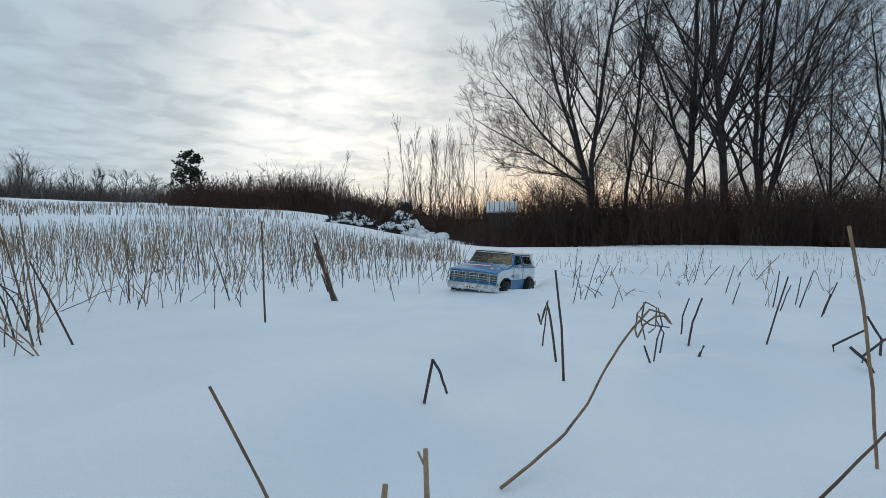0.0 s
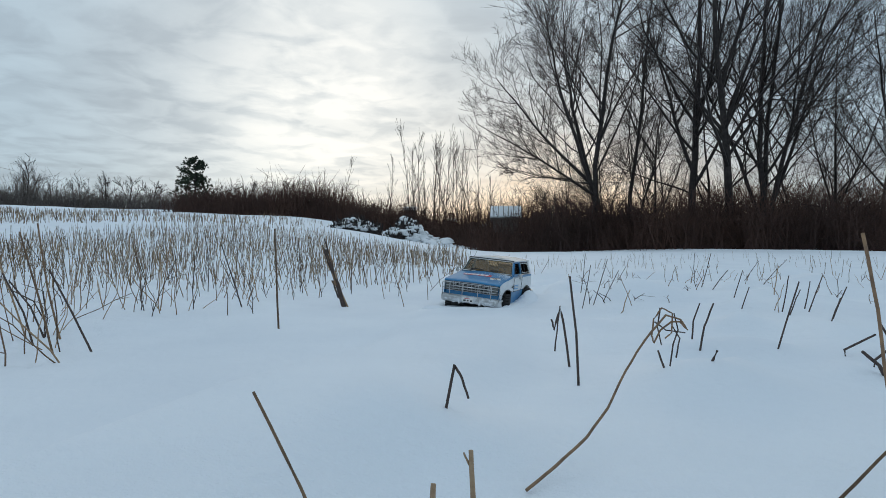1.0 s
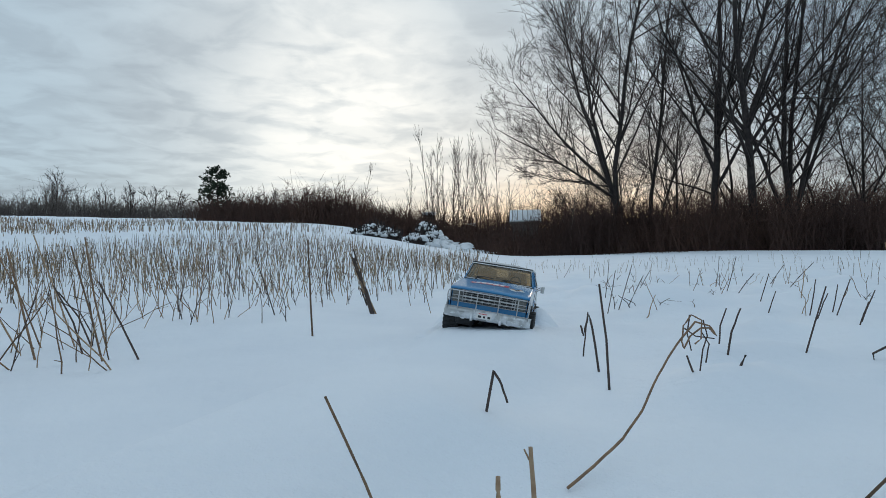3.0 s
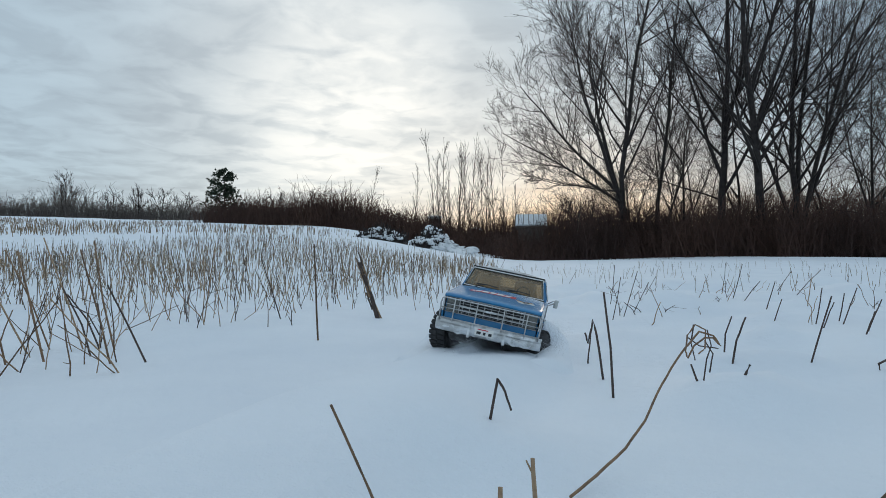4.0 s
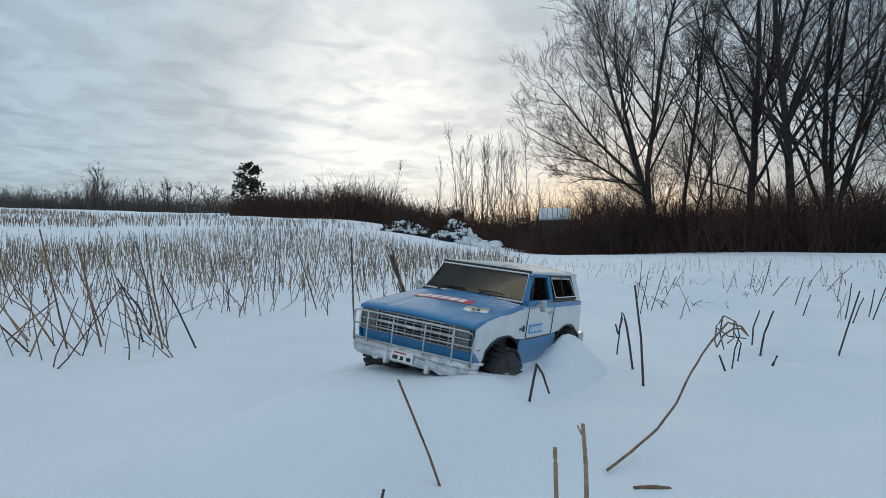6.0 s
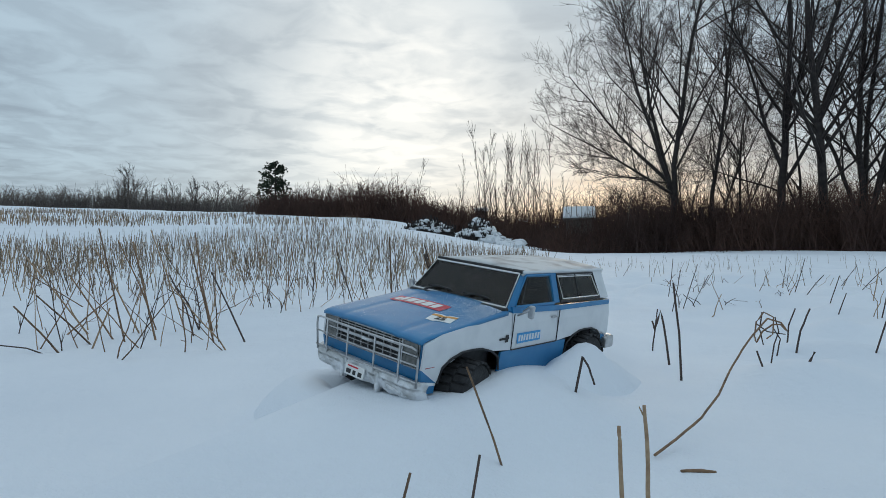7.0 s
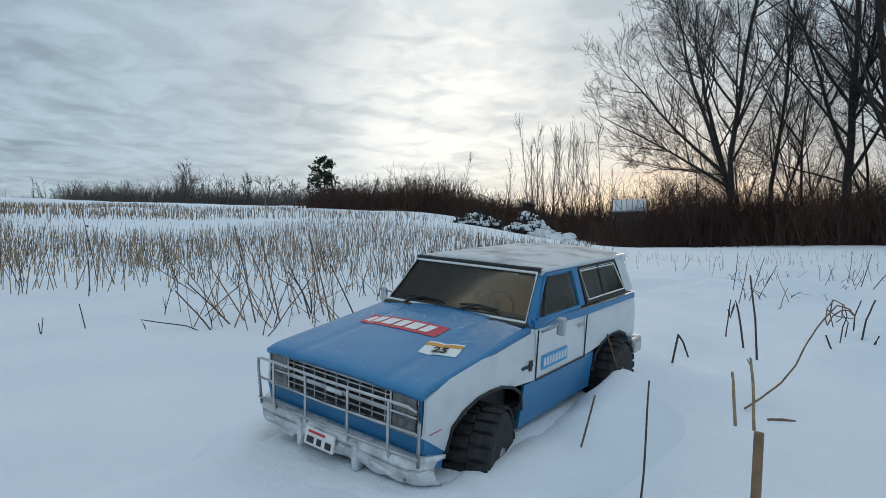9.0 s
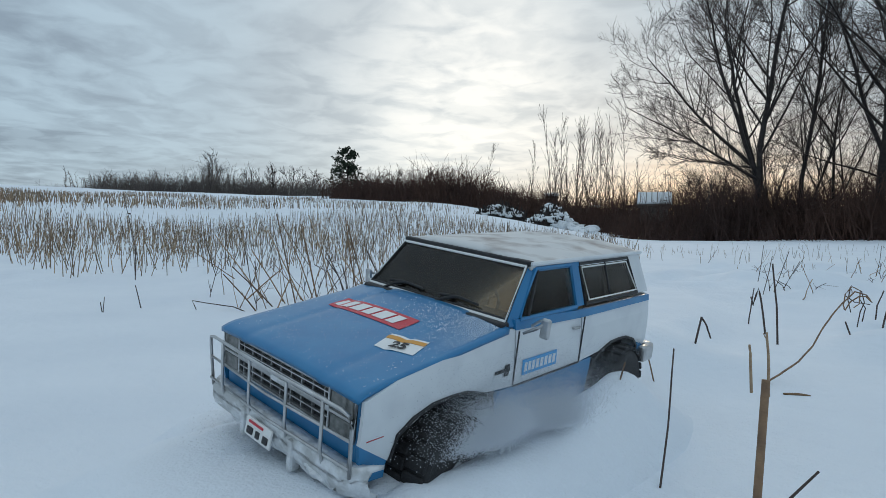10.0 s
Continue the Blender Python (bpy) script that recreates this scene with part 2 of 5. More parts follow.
def grow(rng, P, D, L, R, kids, angle=(22, 55), up=0.05, wob=0.10, least=0.0075, first=0.2, steps=(10, 7, 5, 3), reach=(0.36, 0.62)):
    """Limbs given by foot, direction, length and radius, and level by level the branches and twigs that grow from them."""
    P, D, L, R = (np.asarray(v, float) for v in (P, D, L, R))
    levels = []
    for lev in range(len(kids) + 1):
        n, N = steps[lev], len(P)
        d, pts, dirs = D, [P], []
        for i in range(n):
            d = d + rng.normal(0, wob * (0.55 if lev == 0 else 1.0), (N, 3)) + np.array([0, 0, up * (0.35 if lev == 0 else 1.0)])
            d = d / np.linalg.norm(d, axis=1, keepdims=True)
            dirs.append(d)
            pts.append(pts[-1] + d * (L / n)[:, None])
        thin = [np.maximum(R * (1 - 0.80 * i / n), least * (0.5 if lev == len(kids) else 0.8)) for i in range(n + 1)]
        levels.append(np.concatenate([np.concatenate([pts[i], pts[i + 1], thin[i][:, None], thin[i + 1][:, None]], 1) for i in range(n)]))
        if lev == len(kids):
            break
        own = np.repeat(np.arange(N), kids[lev])
        f = rng.uniform(first if lev == 0 else 0.12, 1.0, len(own))
        i = np.minimum((f * n).astype(int), n - 1)
        Pa, Da = np.array(pts), np.array(dirs)
        base = Pa[i, own] + (Pa[i + 1, own] - Pa[i, own]) * (f * n - i)[:, None]
        along = Da[i, own]
        side = rng.normal(0, 1, (len(own), 3)) * np.array([1.0, 0.8, 0.8])
        side -= (side * along).sum(1, keepdims=True) * along
        side /= np.linalg.norm(side, axis=1, keepdims=True)
        ang = np.radians(rng.uniform(*angle, len(own)))[:, None]
        D = along * np.cos(ang) + side * np.sin(ang)
        Rn = np.maximum(R[own] * (1 - 0.80 * f) * rng.uniform(0.40, 0.62, len(own)), least)
        L = L[own] * rng.uniform(*reach, len(own)) * (1.12 - 0.55 * f)
        P, R = base, Rn
    return levels


def polar(az, r, z=None):
    x, y = r * math.sin(radians(az)), r * math.cos(radians(az))
    return (x, y, gz(x, y) if z is None else z)


def bare_tree(az, dist, limbs, seed, label="", kids=(12, 8, 6), **how):
    """limbs: height of the foot, lean to the side and in depth (degrees), length, radius; the first is the trunk."""
    rng = np.random.default_rng(seed)
    x, y, z = polar(az, dist)
    tree = new("bare_tree")
    tree.matrix_basis = pose(x, y, z - 0.3, 0, 0, -az)
    def way(q):
        return tuple(Vector((math.sin(radians(q[1])), math.sin(radians(q[2])), math.cos(radians(q[1])))).normalized())
    lv = grow(rng, [(0, 0, 0)], [way(limbs[0])], [limbs[0][3]], [limbs[0][4]], kids, **how)
    stem = lv[0]
    if limbs[1:]:
        feet = [[float(np.interp(q[0], stem[:, 2], stem[:, c])) for c in (0, 1)] + [q[0]] for q in limbs[1:]]
        more = grow(rng, feet, [way(q) for q in limbs[1:]], [q[3] for q in limbs[1:]], [q[4] for q in limbs[1:]], kids, **how)
        lv = [np.concatenate(pair) for pair in zip(lv, more)]
    rods_mesh("trunk", lv[0], BARK, 8, tree)
    tagged(rods_mesh("branch", lv[1], BARK, 5, tree), kind="stuff")
    tagged(rods_mesh("twig", np.concatenate(lv[2:]), TWIG, 3, tree), kind="stuff")
    return tagged(tree, label or "tall bare winter tree with dark bark", "tree", "trees along the field edge")


# ------------------------------------------------------------ trees at the field's edge
bare_tree(14.3, 30, [(0, 0, 0, 15.0, 0.16), (2.6, -11, 6, 10.5, 0.13), (3.0, -22, -8, 9.4, 0.11), (3.4, -46, 10, 8.3, 0.10), (3.0, -60, -12, 7.2, 0.075), (3.6, -84, 5, 4.6, 0.05),
                     (5.5, 22, 10, 7.0, 0.07), (6.5, -32, -14, 5.5, 0.06)], 3, "old willow with limbs fanning out into a wide bare crown", (14, 10, 7), up=0.07)
bare_tree(17.8, 30.5, [(0, 0, 0, 15.5, 0.115), (5, 14, 8, 6.0, 0.04), (6, -14, -6, 6.0, 0.04)], 104, "straight slender bare tree with short side branches", (26, 9, 6), angle=(24, 46), reach=(0.2, 0.34))
bare_tree(18.3, 32, [(0, 12, 0, 7.5, 0.085), (5.2, -22, 5, 5.5, 0.05), (4.2, 26, -6, 4.5, 0.04)], 105, "thin crooked bare tree", (12, 8, 6), wob=0.14)
bare_tree(23.3, 30, [(0, -1, 0, 16.0, 0.20), (4.0, -20, 8, 10.0, 0.10), (3.2, 30, -10, 8.0, 0.09), (5.0, -40, -8, 7.0, 0.07), (6.0, 13, 6, 9.0, 0.09), (3.0, -62, 5, 4.5, 0.05)], 106, "tall dark bare tree with spreading limbs", (12, 8, 5))
bare_tree(26.9, 29, [(0, -8, 0, 16.5, 0.20), (7.5, 12, 6, 9.0, 0.11), (4.4, 34, -10, 8.0, 0.08), (5.5, -36, 8, 7.5, 0.08), (3.0, 52, 4, 5.0, 0.055)], 107, "tall dark bare tree leaning a little", (12, 8, 5))
bare_tree(29.0, 30, [(0, -5, 0, 15.5, 0.15), (0.4, 3, 6, 15.0, 0.13), (0.6, 11, -5, 14.0, 0.12), (0.8, 20, 6, 12.0, 0.10), (1.0, -14, -8, 12.0, 0.10), (3.5, 36, 5, 8.0, 0.07), (3.0, 48, -6, 6.0, 0.05)], 108, "clump of bare stems fanning up from one stool", (12, 8, 5))
bare_tree(34.4, 34, [(0, 1, 0, 10.5, 0.09), (2.2, 22, 5, 7.0, 0.06), (2.0, -22, -6, 6.5, 0.06), (3.0, 38, 4, 4.5, 0.04)], 109, "smaller bare tree with a rounded crown", (12, 8, 5))
for k, (az, d, h, ln) in enumerate([(16.2, 35, 8.0, -8), (15.2, 38, 7.0, 5), (20.4, 36, 10.0, 2), (21.6, 41, 9.0, -4), (24.9, 38, 11.0, 4), (31.6, 38, 9.0, 3), (37.5, 36, 8.5, -3), (39.5, 33, 11.0, -4), (43, 33, 13.0, 0), (12.4, 37, 5.5, -6), (11.2, 39, 4.6, 4)]):
    bare_tree(az, d, [(0, ln, 0, h, 0.009 * h), (h * 0.15, ln + 20, 8, h * 0.7, 0.005 * h), (h * 0.18, ln - 22, -8, h * 0.7, 0.005 * h)], 120 + k, "slim bare tree among the undergrowth", (9, 7, 4))


def bushes(name, spots, mat, label, per=26, seed=5, twig=0.012):
    """Thicket of upright leafless stems; spots: az, distance, width, height."""
    rng = np.random.default_rng(seed)
    segs = []
    for az, dist, wid, hgt in spots:
        bx, by, bz = polar(az, dist)
        for s in range(per):
            p = np.array([bx + rng.normal(0, wid * 0.4), by + rng.normal(0, wid * 0.5), bz - 0.2])
            d = np.array([rng.normal(0, 0.28), rng.normal(0, 0.28), 1.0])
            h = hgt * rng.uniform(0.45, 1.05)
            r = twig * rng.uniform(0.7, 1.5)
            q = p
            for i in range(4):
                d2 = d + rng.normal(0, 0.12, 3)
                e = q + d2 * h / 4
                segs.append((*q, *e, r * (1 - 0.2 * i), r * (0.8 - 0.2 * i)))
                for b in range(2):
                    sd = d2 * 0.6 + rng.normal(0, 0.55, 3)
                    f = q + (e - q) * rng.uniform(0, 1)
                    g = f + sd * h * rng.uniform(0.12, 0.3)
                    segs.append((*f, *g, r * 0.55, r * 0.2))
                q = e
    return tagged(rods_mesh(name, segs, mat, 3), label, "thicket", kind="stuff")


rng0 = np.random.default_rng(11)
near_hedge = [(az + rng0.uniform(-0.5, 0.5), rng0.uniform(26.5, 33), 1.5, rng0.uniform(1.3, 2.9) * (1.0 if az > 8.4 else 0.62)) for az in np.arange(4, 47, 0.16)]
bushes("thicket_under_trees", near_hedge, BRUSH, "dense dark leafless undergrowth below the trees", 30, 6, 0.018)
back_hedge = [(az + rng0.uniform(-0.5, 0.5), rng0.uniform(37, 46), 2.0, rng0.uniform(2.0, 5.4) * (1.0 if az > 9 else 0.8)) for az in np.arange(2.5, 47, 0.2)]
bushes("thicket_behind_trees", back_hedge, BRUSH, "tall tangled leafless scrub behind the trees", 28, 16, 0.018)
mid_hedge = [(az + rng0.uniform(-0.4, 0.4), 62 - (az + 26) * 0.75 + rng0.uniform(-3, 3), 2.2, rng0.uniform(1.3, 3.0) * (1.25 if -17 < az < -9 else 0.9 if az < 3.5 else 0.5)) for az in np.arange(-25, 9, 0.11)]
bushes("thicket_behind_field", mid_hedge, BRUSH, "brown leafless shrub belt behind the snowy field", 22, 7, 0.028)
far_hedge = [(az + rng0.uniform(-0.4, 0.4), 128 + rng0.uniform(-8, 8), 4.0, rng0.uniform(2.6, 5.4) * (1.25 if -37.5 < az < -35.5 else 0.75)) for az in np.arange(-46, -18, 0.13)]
bushes("far_treeline", far_hedge, HAZED_BRUSH, "far belt of bare trees, paled by haze in the colour", 15, 8, 0.05)
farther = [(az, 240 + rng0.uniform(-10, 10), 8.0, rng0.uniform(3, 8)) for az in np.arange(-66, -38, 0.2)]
bushes("distant_treeline", farther, HAZED_BRUSH, "distant hazy line of bare trees", 9, 9, 0.08)
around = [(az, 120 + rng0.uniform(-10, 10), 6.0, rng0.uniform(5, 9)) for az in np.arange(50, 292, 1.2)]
bushes("treeline_around", around, HAZED_BRUSH, "bare trees closing the field", 7, 10, 0.12)
birches = [(az, 44 + rng0.uniform(-2, 2), rng0.uniform(6.2, 8.6)) for az in (-3.6, -3.1, -2.7, -2.3, -1.9, -1.5, -1.1, -0.7, -0.3, 0.1, 0.6, 1.0, 1.5, 2.0, 2.5, 3.1)]


def thin_birch(az, dist, height, seed):
    rng = np.random.default_rng(seed)
    tree = new("young_birch")
    tree.location = polar(az, dist)
    lean = rng.normal(0, 0.05)
    lv = grow(rng, [(0, 0, -0.2)], [(lean, 0, 1.0)], [height], [0.042], (26, 5), angle=(10, 26), up=0.05, wob=0.06, least=0.009, first=0.2, steps=(8, 4, 3), reach=(0.16, 0.30))
    rods_mesh("trunk", lv[0], BIRCH, 6, tree)
    tagged(rods_mesh("twig", np.concatenate(lv[1:]), TWIG, 3, tree), kind="stuff")
    return tagged(tree, "slender young bare birch at the shrub belt", "tree", "young birches")


for k, (az, d, h) in enumerate(birches):
    thin_birch(az, d, h, 300 + k)
for k, (az, d, h) in enumerate([(-5.9, 48, 6.4), (-10.4, 52, 5.6), (-12.2, 55, 4.6), (10.4, 27, 2.9), (4.5, 40, 5.0)]):
    thin_birch(az, d, h, 340 + k)
for k, (az, h) in enumerate([(-36.6, 7.5), (-33, 5.5), (-31.2, 6.0), (-29.3, 6.2), (-27.5, 5.5), (-21.0, 6.0), (-19.2, 6.4)]):
    bare_tree(az, 126, [(0, 0, 0, h, 0.16), (0.6, 22, 8, h * 0.8, 0.11), (0.6, -20, -8, h * 0.8, 0.11)], 400 + k, "distant bare tree in the far tree belt", (10, 7), least=0.028)


def pine(az, dist, height):
    rng = np.random.default_rng(77)
    x, y, z = polar(az, dist)
    tree = new("pine_tree")
    tree.location = (x, y, z)
    limbs = [(0, 0, -0.5, 0, 0, height * 0.9, 0.22, 0.05)]
    V, Fc = [], []
    for k in range(80):
        f = rng.uniform(0.05, 1.0)
        a = rng.uniform(0, 2 * math.pi)
        reach = height * (0.36 * (1 - f) ** 0.5 + 0.07) * rng.uniform(0.7, 1.2)
        tip = np.array([math.cos(a) * reach, math.sin(a) * reach, height * f + reach * 0.25])
        limbs.append((0, 0, height * f, *tip, 0.06, 0.02))
        for c in range(9):
            ctr = tip * np.array([1, 1, 0]) * rng.uniform(0.35, 1.05) + np.array([0, 0, height * f + reach * 0.25 + rng.normal(0, 0.16)]) + rng.normal(0, 0.2, 3)
            for n in range(16):
                d = rng.normal(0, 1, 3)
                d /= np.linalg.norm(d)
                w = np.cross(d, rng.normal(0, 1, 3)) * 0.05
                b = len(V)
                V += [ctr - w, ctr + w, ctr + d * rng.uniform(0.25, 0.5)]
                Fc.append((b, b + 1, b + 2))
    rods_mesh("trunk", limbs, BARK, 6, tree)
    mesh_object("needles", V, Fc, NEEDLE, tree, False)
    return tagged(tree, "dark green pine standing alone in the far tree belt", "tree")


pine(-24.0, 112, 9.2)


# ------------------------------------------------------------ helpers for solid things
def part(name, bm, mat, parent, label="", smooth_shade=False):
    me = bpy.data.meshes.new(name)
    bmesh.ops.recalc_face_normals(bm, faces=bm.faces)
    bm.to_mesh(me)
    bm.free()
    me.materials.append(mat)
    if smooth_shade:
        me.polygons.foreach_set("use_smooth", [True] * len(me.polygons))
    ob = new(name, me)
    ob.parent = parent
    return tagged(ob, label)


def box_bm(sx, sy, sz, at=(0, 0, 0), bevel=0.0, seg=2, rot=None):
    bm = bmesh.new()
    bmesh.ops.create_cube(bm, size=1)
    bmesh.ops.scale(bm, vec=(sx, sy, sz), verts=bm.verts)
    if bevel:
        bmesh.ops.bevel(bm, geom=bm.edges[:], offset=bevel, segments=seg, affect="EDGES", profile=0.5)
    if rot:
        bmesh.ops.rotate(bm, matrix=Euler([radians(v) for v in rot]).to_matrix(), verts=bm.verts)
    bmesh.ops.translate(bm, vec=at, verts=bm.verts)
    return bm


def panel_bm(pts, thick, inward=None, bevel=0.0):
    """A flat or slightly bent panel through pts, given thickness along -normal (or towards inward)."""
    bm = bmesh.new()
    vs = [bm.verts.new(p) for p in pts]
    f = bm.faces.new(vs)
    bm.normal_update()
    n = f.normal.copy()
    if inward is not None and n.dot(Vector(inward)) > 0:
        n = -n
    ext = bmesh.ops.extrude_face_region(bm, geom=[f])
    bmesh.ops.translate(bm, vec=-n * thick if inward is None else -n * thick * (1 if n.dot(Vector(inward)) < 0 else -1), verts=[v for v in ext["geom"] if isinstance(v, bmesh.types.BMVert)])
    if bevel:
        bmesh.ops.recalc_face_normals(bm, faces=bm.faces)
        bmesh.ops.bevel(bm, geom=bm.edges[:], offset=bevel, segments=2, affect="EDGES", profile=0.5)
    return bm


def tube_bm(pts, r, k=8, closed=False, r1=None):
    """A bent tube through pts with capped ends."""
    bm = bmesh.new()
    P = [Vector(p) for p in pts]
    n = len(P)
    rings = []
    for i, p in enumerate(P):
        a = P[i - 1] if (i or closed) else p
        b = P[(i + 1) % n] if (i < n - 1 or closed) else p
        d = (b - a).normalized()
        ref = Vector((0, 0, 1)) if abs(d.z) < 0.9 else Vector((1, 0, 0))
        u = d.cross(ref).normalized()
        v = d.cross(u)
        rr = r if r1 is None else r + (r1 - r) * i / (n - 1)
        rings.append([bm.verts.new(p + (u * math.cos(q * 2 * math.pi / k) + v * math.sin(q * 2 * math.pi / k)) * rr) for q in range(k)])
    for i in range(n if closed else n - 1):
        A, B = rings[i], rings[(i + 1) % n]
        for q in range(k):
            bm.faces.new((A[q], A[(q + 1) % k], B[(q + 1) % k], B[q]))
    if not closed:
        bm.faces.new(rings[0])
        bm.faces.new(rings[-1])
    return bm


def join_bm(list_of_bm):
    out = bmesh.new()
    for b in list_of_bm:
        me = bpy.data.meshes.new("tmp")
        b.to_mesh(me)
        b.free()
        out.from_mesh(me)
        bpy.data.meshes.remove(me)
    return out


# ------------------------------------------------------------ shed behind the hedge, brush heap in the field
def shed():
    x, y, z = polar(6.0, 34)
    s = new("garden_shed")
    s.matrix_basis = pose(x, y, z - 0.32, 0, 0, -6) @ Matrix.Diagonal((0.64, 0.9, 0.95, 1))
    part("wall", box_bm(2.3, 2.0, 2.25, (0, 0, 1.12), 0.02), BOARD, s)
    part("roof", box_bm(2.9, 1.6, 0.1, (0, -0.62, 2.62), 0.02, rot=(28, 0, 0)), BOARD, s)
    part("roof", box_bm(2.9, 1.6, 0.1, (0, 0.62, 2.62), 0.02, rot=(-28, 0, 0)), BOARD, s)
    bm = box_bm(2.8, 1.5, 0.14, (0, -0.66, 2.73), 0.05, rot=(28, 0, 0))
    part("roof_snow", bm, SNOW_LOOSE, s, "snow lying on the roof", True)
    for k in range(6):
        part("batten", box_bm(0.05, 1.45, 0.06, (-1.15 + k * 0.46, -0.70, 2.80), 0.01, rot=(28, 0, 0)), BOARD, s)
    return tagged(s, "small dark board shed with snow on its roof", "shed")


shed()
for az, d, w, h in ((-3.7, 47, 0.9, 2.2), (0.6, 46, 0.7, 1.9), (3.6, 44, 0.6, 1.75)):
    x, y, z = polar(az, d)
    b = new("low_hut")
    b.matrix_basis = pose(x, y, z - 0.1, 0, 0, 10)
    part("wall", box_bm(w, w, h, (0, 0, h / 2), 0.02), BOARD, b)
    part("roof_snow", box_bm(w * 1.25, w * 1.25, 0.25, (0, 0, h + 0.1), 0.09, 3), SNOW_LOOSE, b, "", True)
    tagged(b, "low dark hut with a snow cap among shrubs", "hut")


def snow_heap(az, dist, wid, hgt, seed, label, bare):
    """bare: how far the cut branches show, from the heap's end, as a share of its width; the rest is a smooth drift."""
    rng = np.random.default_rng(seed)
    x, y, z = polar(az, dist)
    h = new("snowy_brush_heap")
    h.location = (x, y, z - 0.03)

    def top(u, v):
        ridge = math.exp(-((u + 0.30) / 0.42) ** 2) if bare < 0.9 else (1 - u * u)
        rough = noise.fractal(Vector((u * 4 + seed, v * 3, seed)), 0.8, 2.0, 5)
        return hgt * max(0.0, 1 - v * v) * (ridge * (0.92 + 0.28 * rough) + 0.18 * (1 - u * u))
    n, m = 44, 20
    V, Fc = [], []
    for i in range(n + 1):
        for j in range(m + 1):
            u, v = i / n * 2 - 1, j / m * 2 - 1
            rim = 0.25 * max(abs(u), abs(v)) ** 10
            V.append((u * wid / 2, v * wid * 0.30, top(u, v) * 0.93 - rim))
    for i in range(n):
        for j in range(m):
            c = i * (m + 1) + j
            Fc.append((c, c + m + 1, c + m + 2, c + 1))
    cut = [f for f in Fc if V[f[0]][0] < wid * (bare - 0.5)]
    drift = [f for f in Fc if V[f[0]][0] >= wid * (bare - 0.5)]
    for name, fs, mat in (("brushwood", cut, BARK), ("snow_cover", drift, SNOW_LOOSE)):
        used = sorted({i for f in fs for i in f})
        at = {i: k for k, i in enumerate(used)}
        if fs:
            mesh_object(name, [V[i] for i in used], [[at[i] for i in f] for f in fs], mat, h)
    ball = bmesh.new()
    bmesh.ops.create_icosphere(ball, subdivisions=2, radius=1)
    bv = np.array([v.co[:] for v in ball.verts])
    bf = np.array([[v.index for v in f.verts] for f in ball.faces])
    ball.free()
    LV, LF = [], []
    for k in range(80):
        u, v = rng.uniform(-0.95, min(0.8, 2 * bare - 0.9)), rng.uniform(-0.95, 0.35)
        if bare < 0.9 and rng.uniform() < 0.15:
            u = rng.uniform(0.0, 0.8)
        r = rng.uniform(0.03, 0.13) * (hgt / 0.6) ** 0.5
        bump = np.array([1 + 0.85 * noise.noise(Vector(tuple(p * 1.7)) + Vector((k * 3.1, 0, 0))) for p in bv])
        pts = bv * bump[:, None] * np.array([r * rng.uniform(0.8, 1.7), r, r * rng.uniform(0.55, 0.9)])
        LF.append(bf + len(LV) * len(bv))
        LV.append(pts + np.array([u * wid / 2, v * wid * 0.30, top(u, v) + r * rng.uniform(-0.45, 0.15)]))
    tagged(mesh_object("snow_clump", np.concatenate(LV), np.concatenate(LF), SNOW_LOOSE, h), "clumps of snow caught on the branches", kind="stuff")
    st = []
    for k in range(380):
        u, v = rng.uniform(-0.97, 2 * bare - 1), rng.uniform(-0.95, 0.2)
        p = np.array([u * wid / 2, v * wid * 0.30, top(u, v) * rng.uniform(0.55, 1.08)])
        d = rng.normal(0, 1, 3) * np.array([0.06, 0.08, 0.12])
        st.append((*(p - d), *(p + d), 0.017, 0.009))
    tagged(rods_mesh("stick", st, BARK, 5, h), kind="stuff")
    return tagged(h, label, "brush heap")


snow_heap(-2.9, 18, 2.5, 0.70, 4, "heap of cut branches thickly covered with snow", 0.5)
snow_heap(-9.2, 20, 1.9, 0.40, 9, "low heap of branches dusted with snow", 1.0)


# ------------------------------------------------------------ dry stalks
def stalk(points, r, mat, label, name="dry_stalk", k=6, r1=None):
    pts = [Vector(p) for p in points]
    o = new(name)
    o.location = pts[0]
    rel = [p - pts[0] for p in pts]
    fine = []
    for a, b in zip(rel, rel[1:]):
        for q in range(3):
            w = a.lerp(b, q / 3)
            fine.append(w + Vector((random.gauss(0, 1), random.gauss(0, 1), 0)) * r * (0.14 if q else 0))
    fine.append(rel[-1])
    part("stem", tube_bm(fine, r, k, r1=r1 if r1 is not None else r * 0.75), mat, o, smooth_shade=True)
    return tagged(o, label, "stalk", "dry stalks in the snow")
stalk([(-0.4336, 1.3820, -0.0074), (-0.4393, 1.3836, 0.1385), (-0.4437, 1.3850, 0.2602)], 0.0026, STALK, "tall straight dry stalk in the snow")
stalk([(-0.3556, 1.8768, -0.0062), (-0.3858, 1.8778, 0.0945), (-0.4254, 1.8792, 0.2072)], 0.0085, STALK_DARK, "thick shaggy dead stalk leaning in the snow", r1=0.006)
stalk([(-0.3413, 1.8805, -0.0066), (-0.4017, 1.8820, 0.1319), (-0.4206, 1.8827, 0.1884)], 0.003, STALK_PALE, "pale peeling stalk leaning in the snow")
stalk([(0.1762, 0.8192, -0.0046), (0.1728, 0.8201, 0.0860), (0.1636, 0.8211, 0.1698)], 0.0021, STALK_DARK, "dry brown stalk standing upright in the snow")
stalk([(-0.0219, 0.5774, 0.0305), (-0.0103, 0.5779, 0.0899), (-0.0022, 0.5777, 0.0749), (0.0042, 0.5774, 0.0546)], 0.0018, STALK_DARK, "broken dark stalk bent over in the snow")
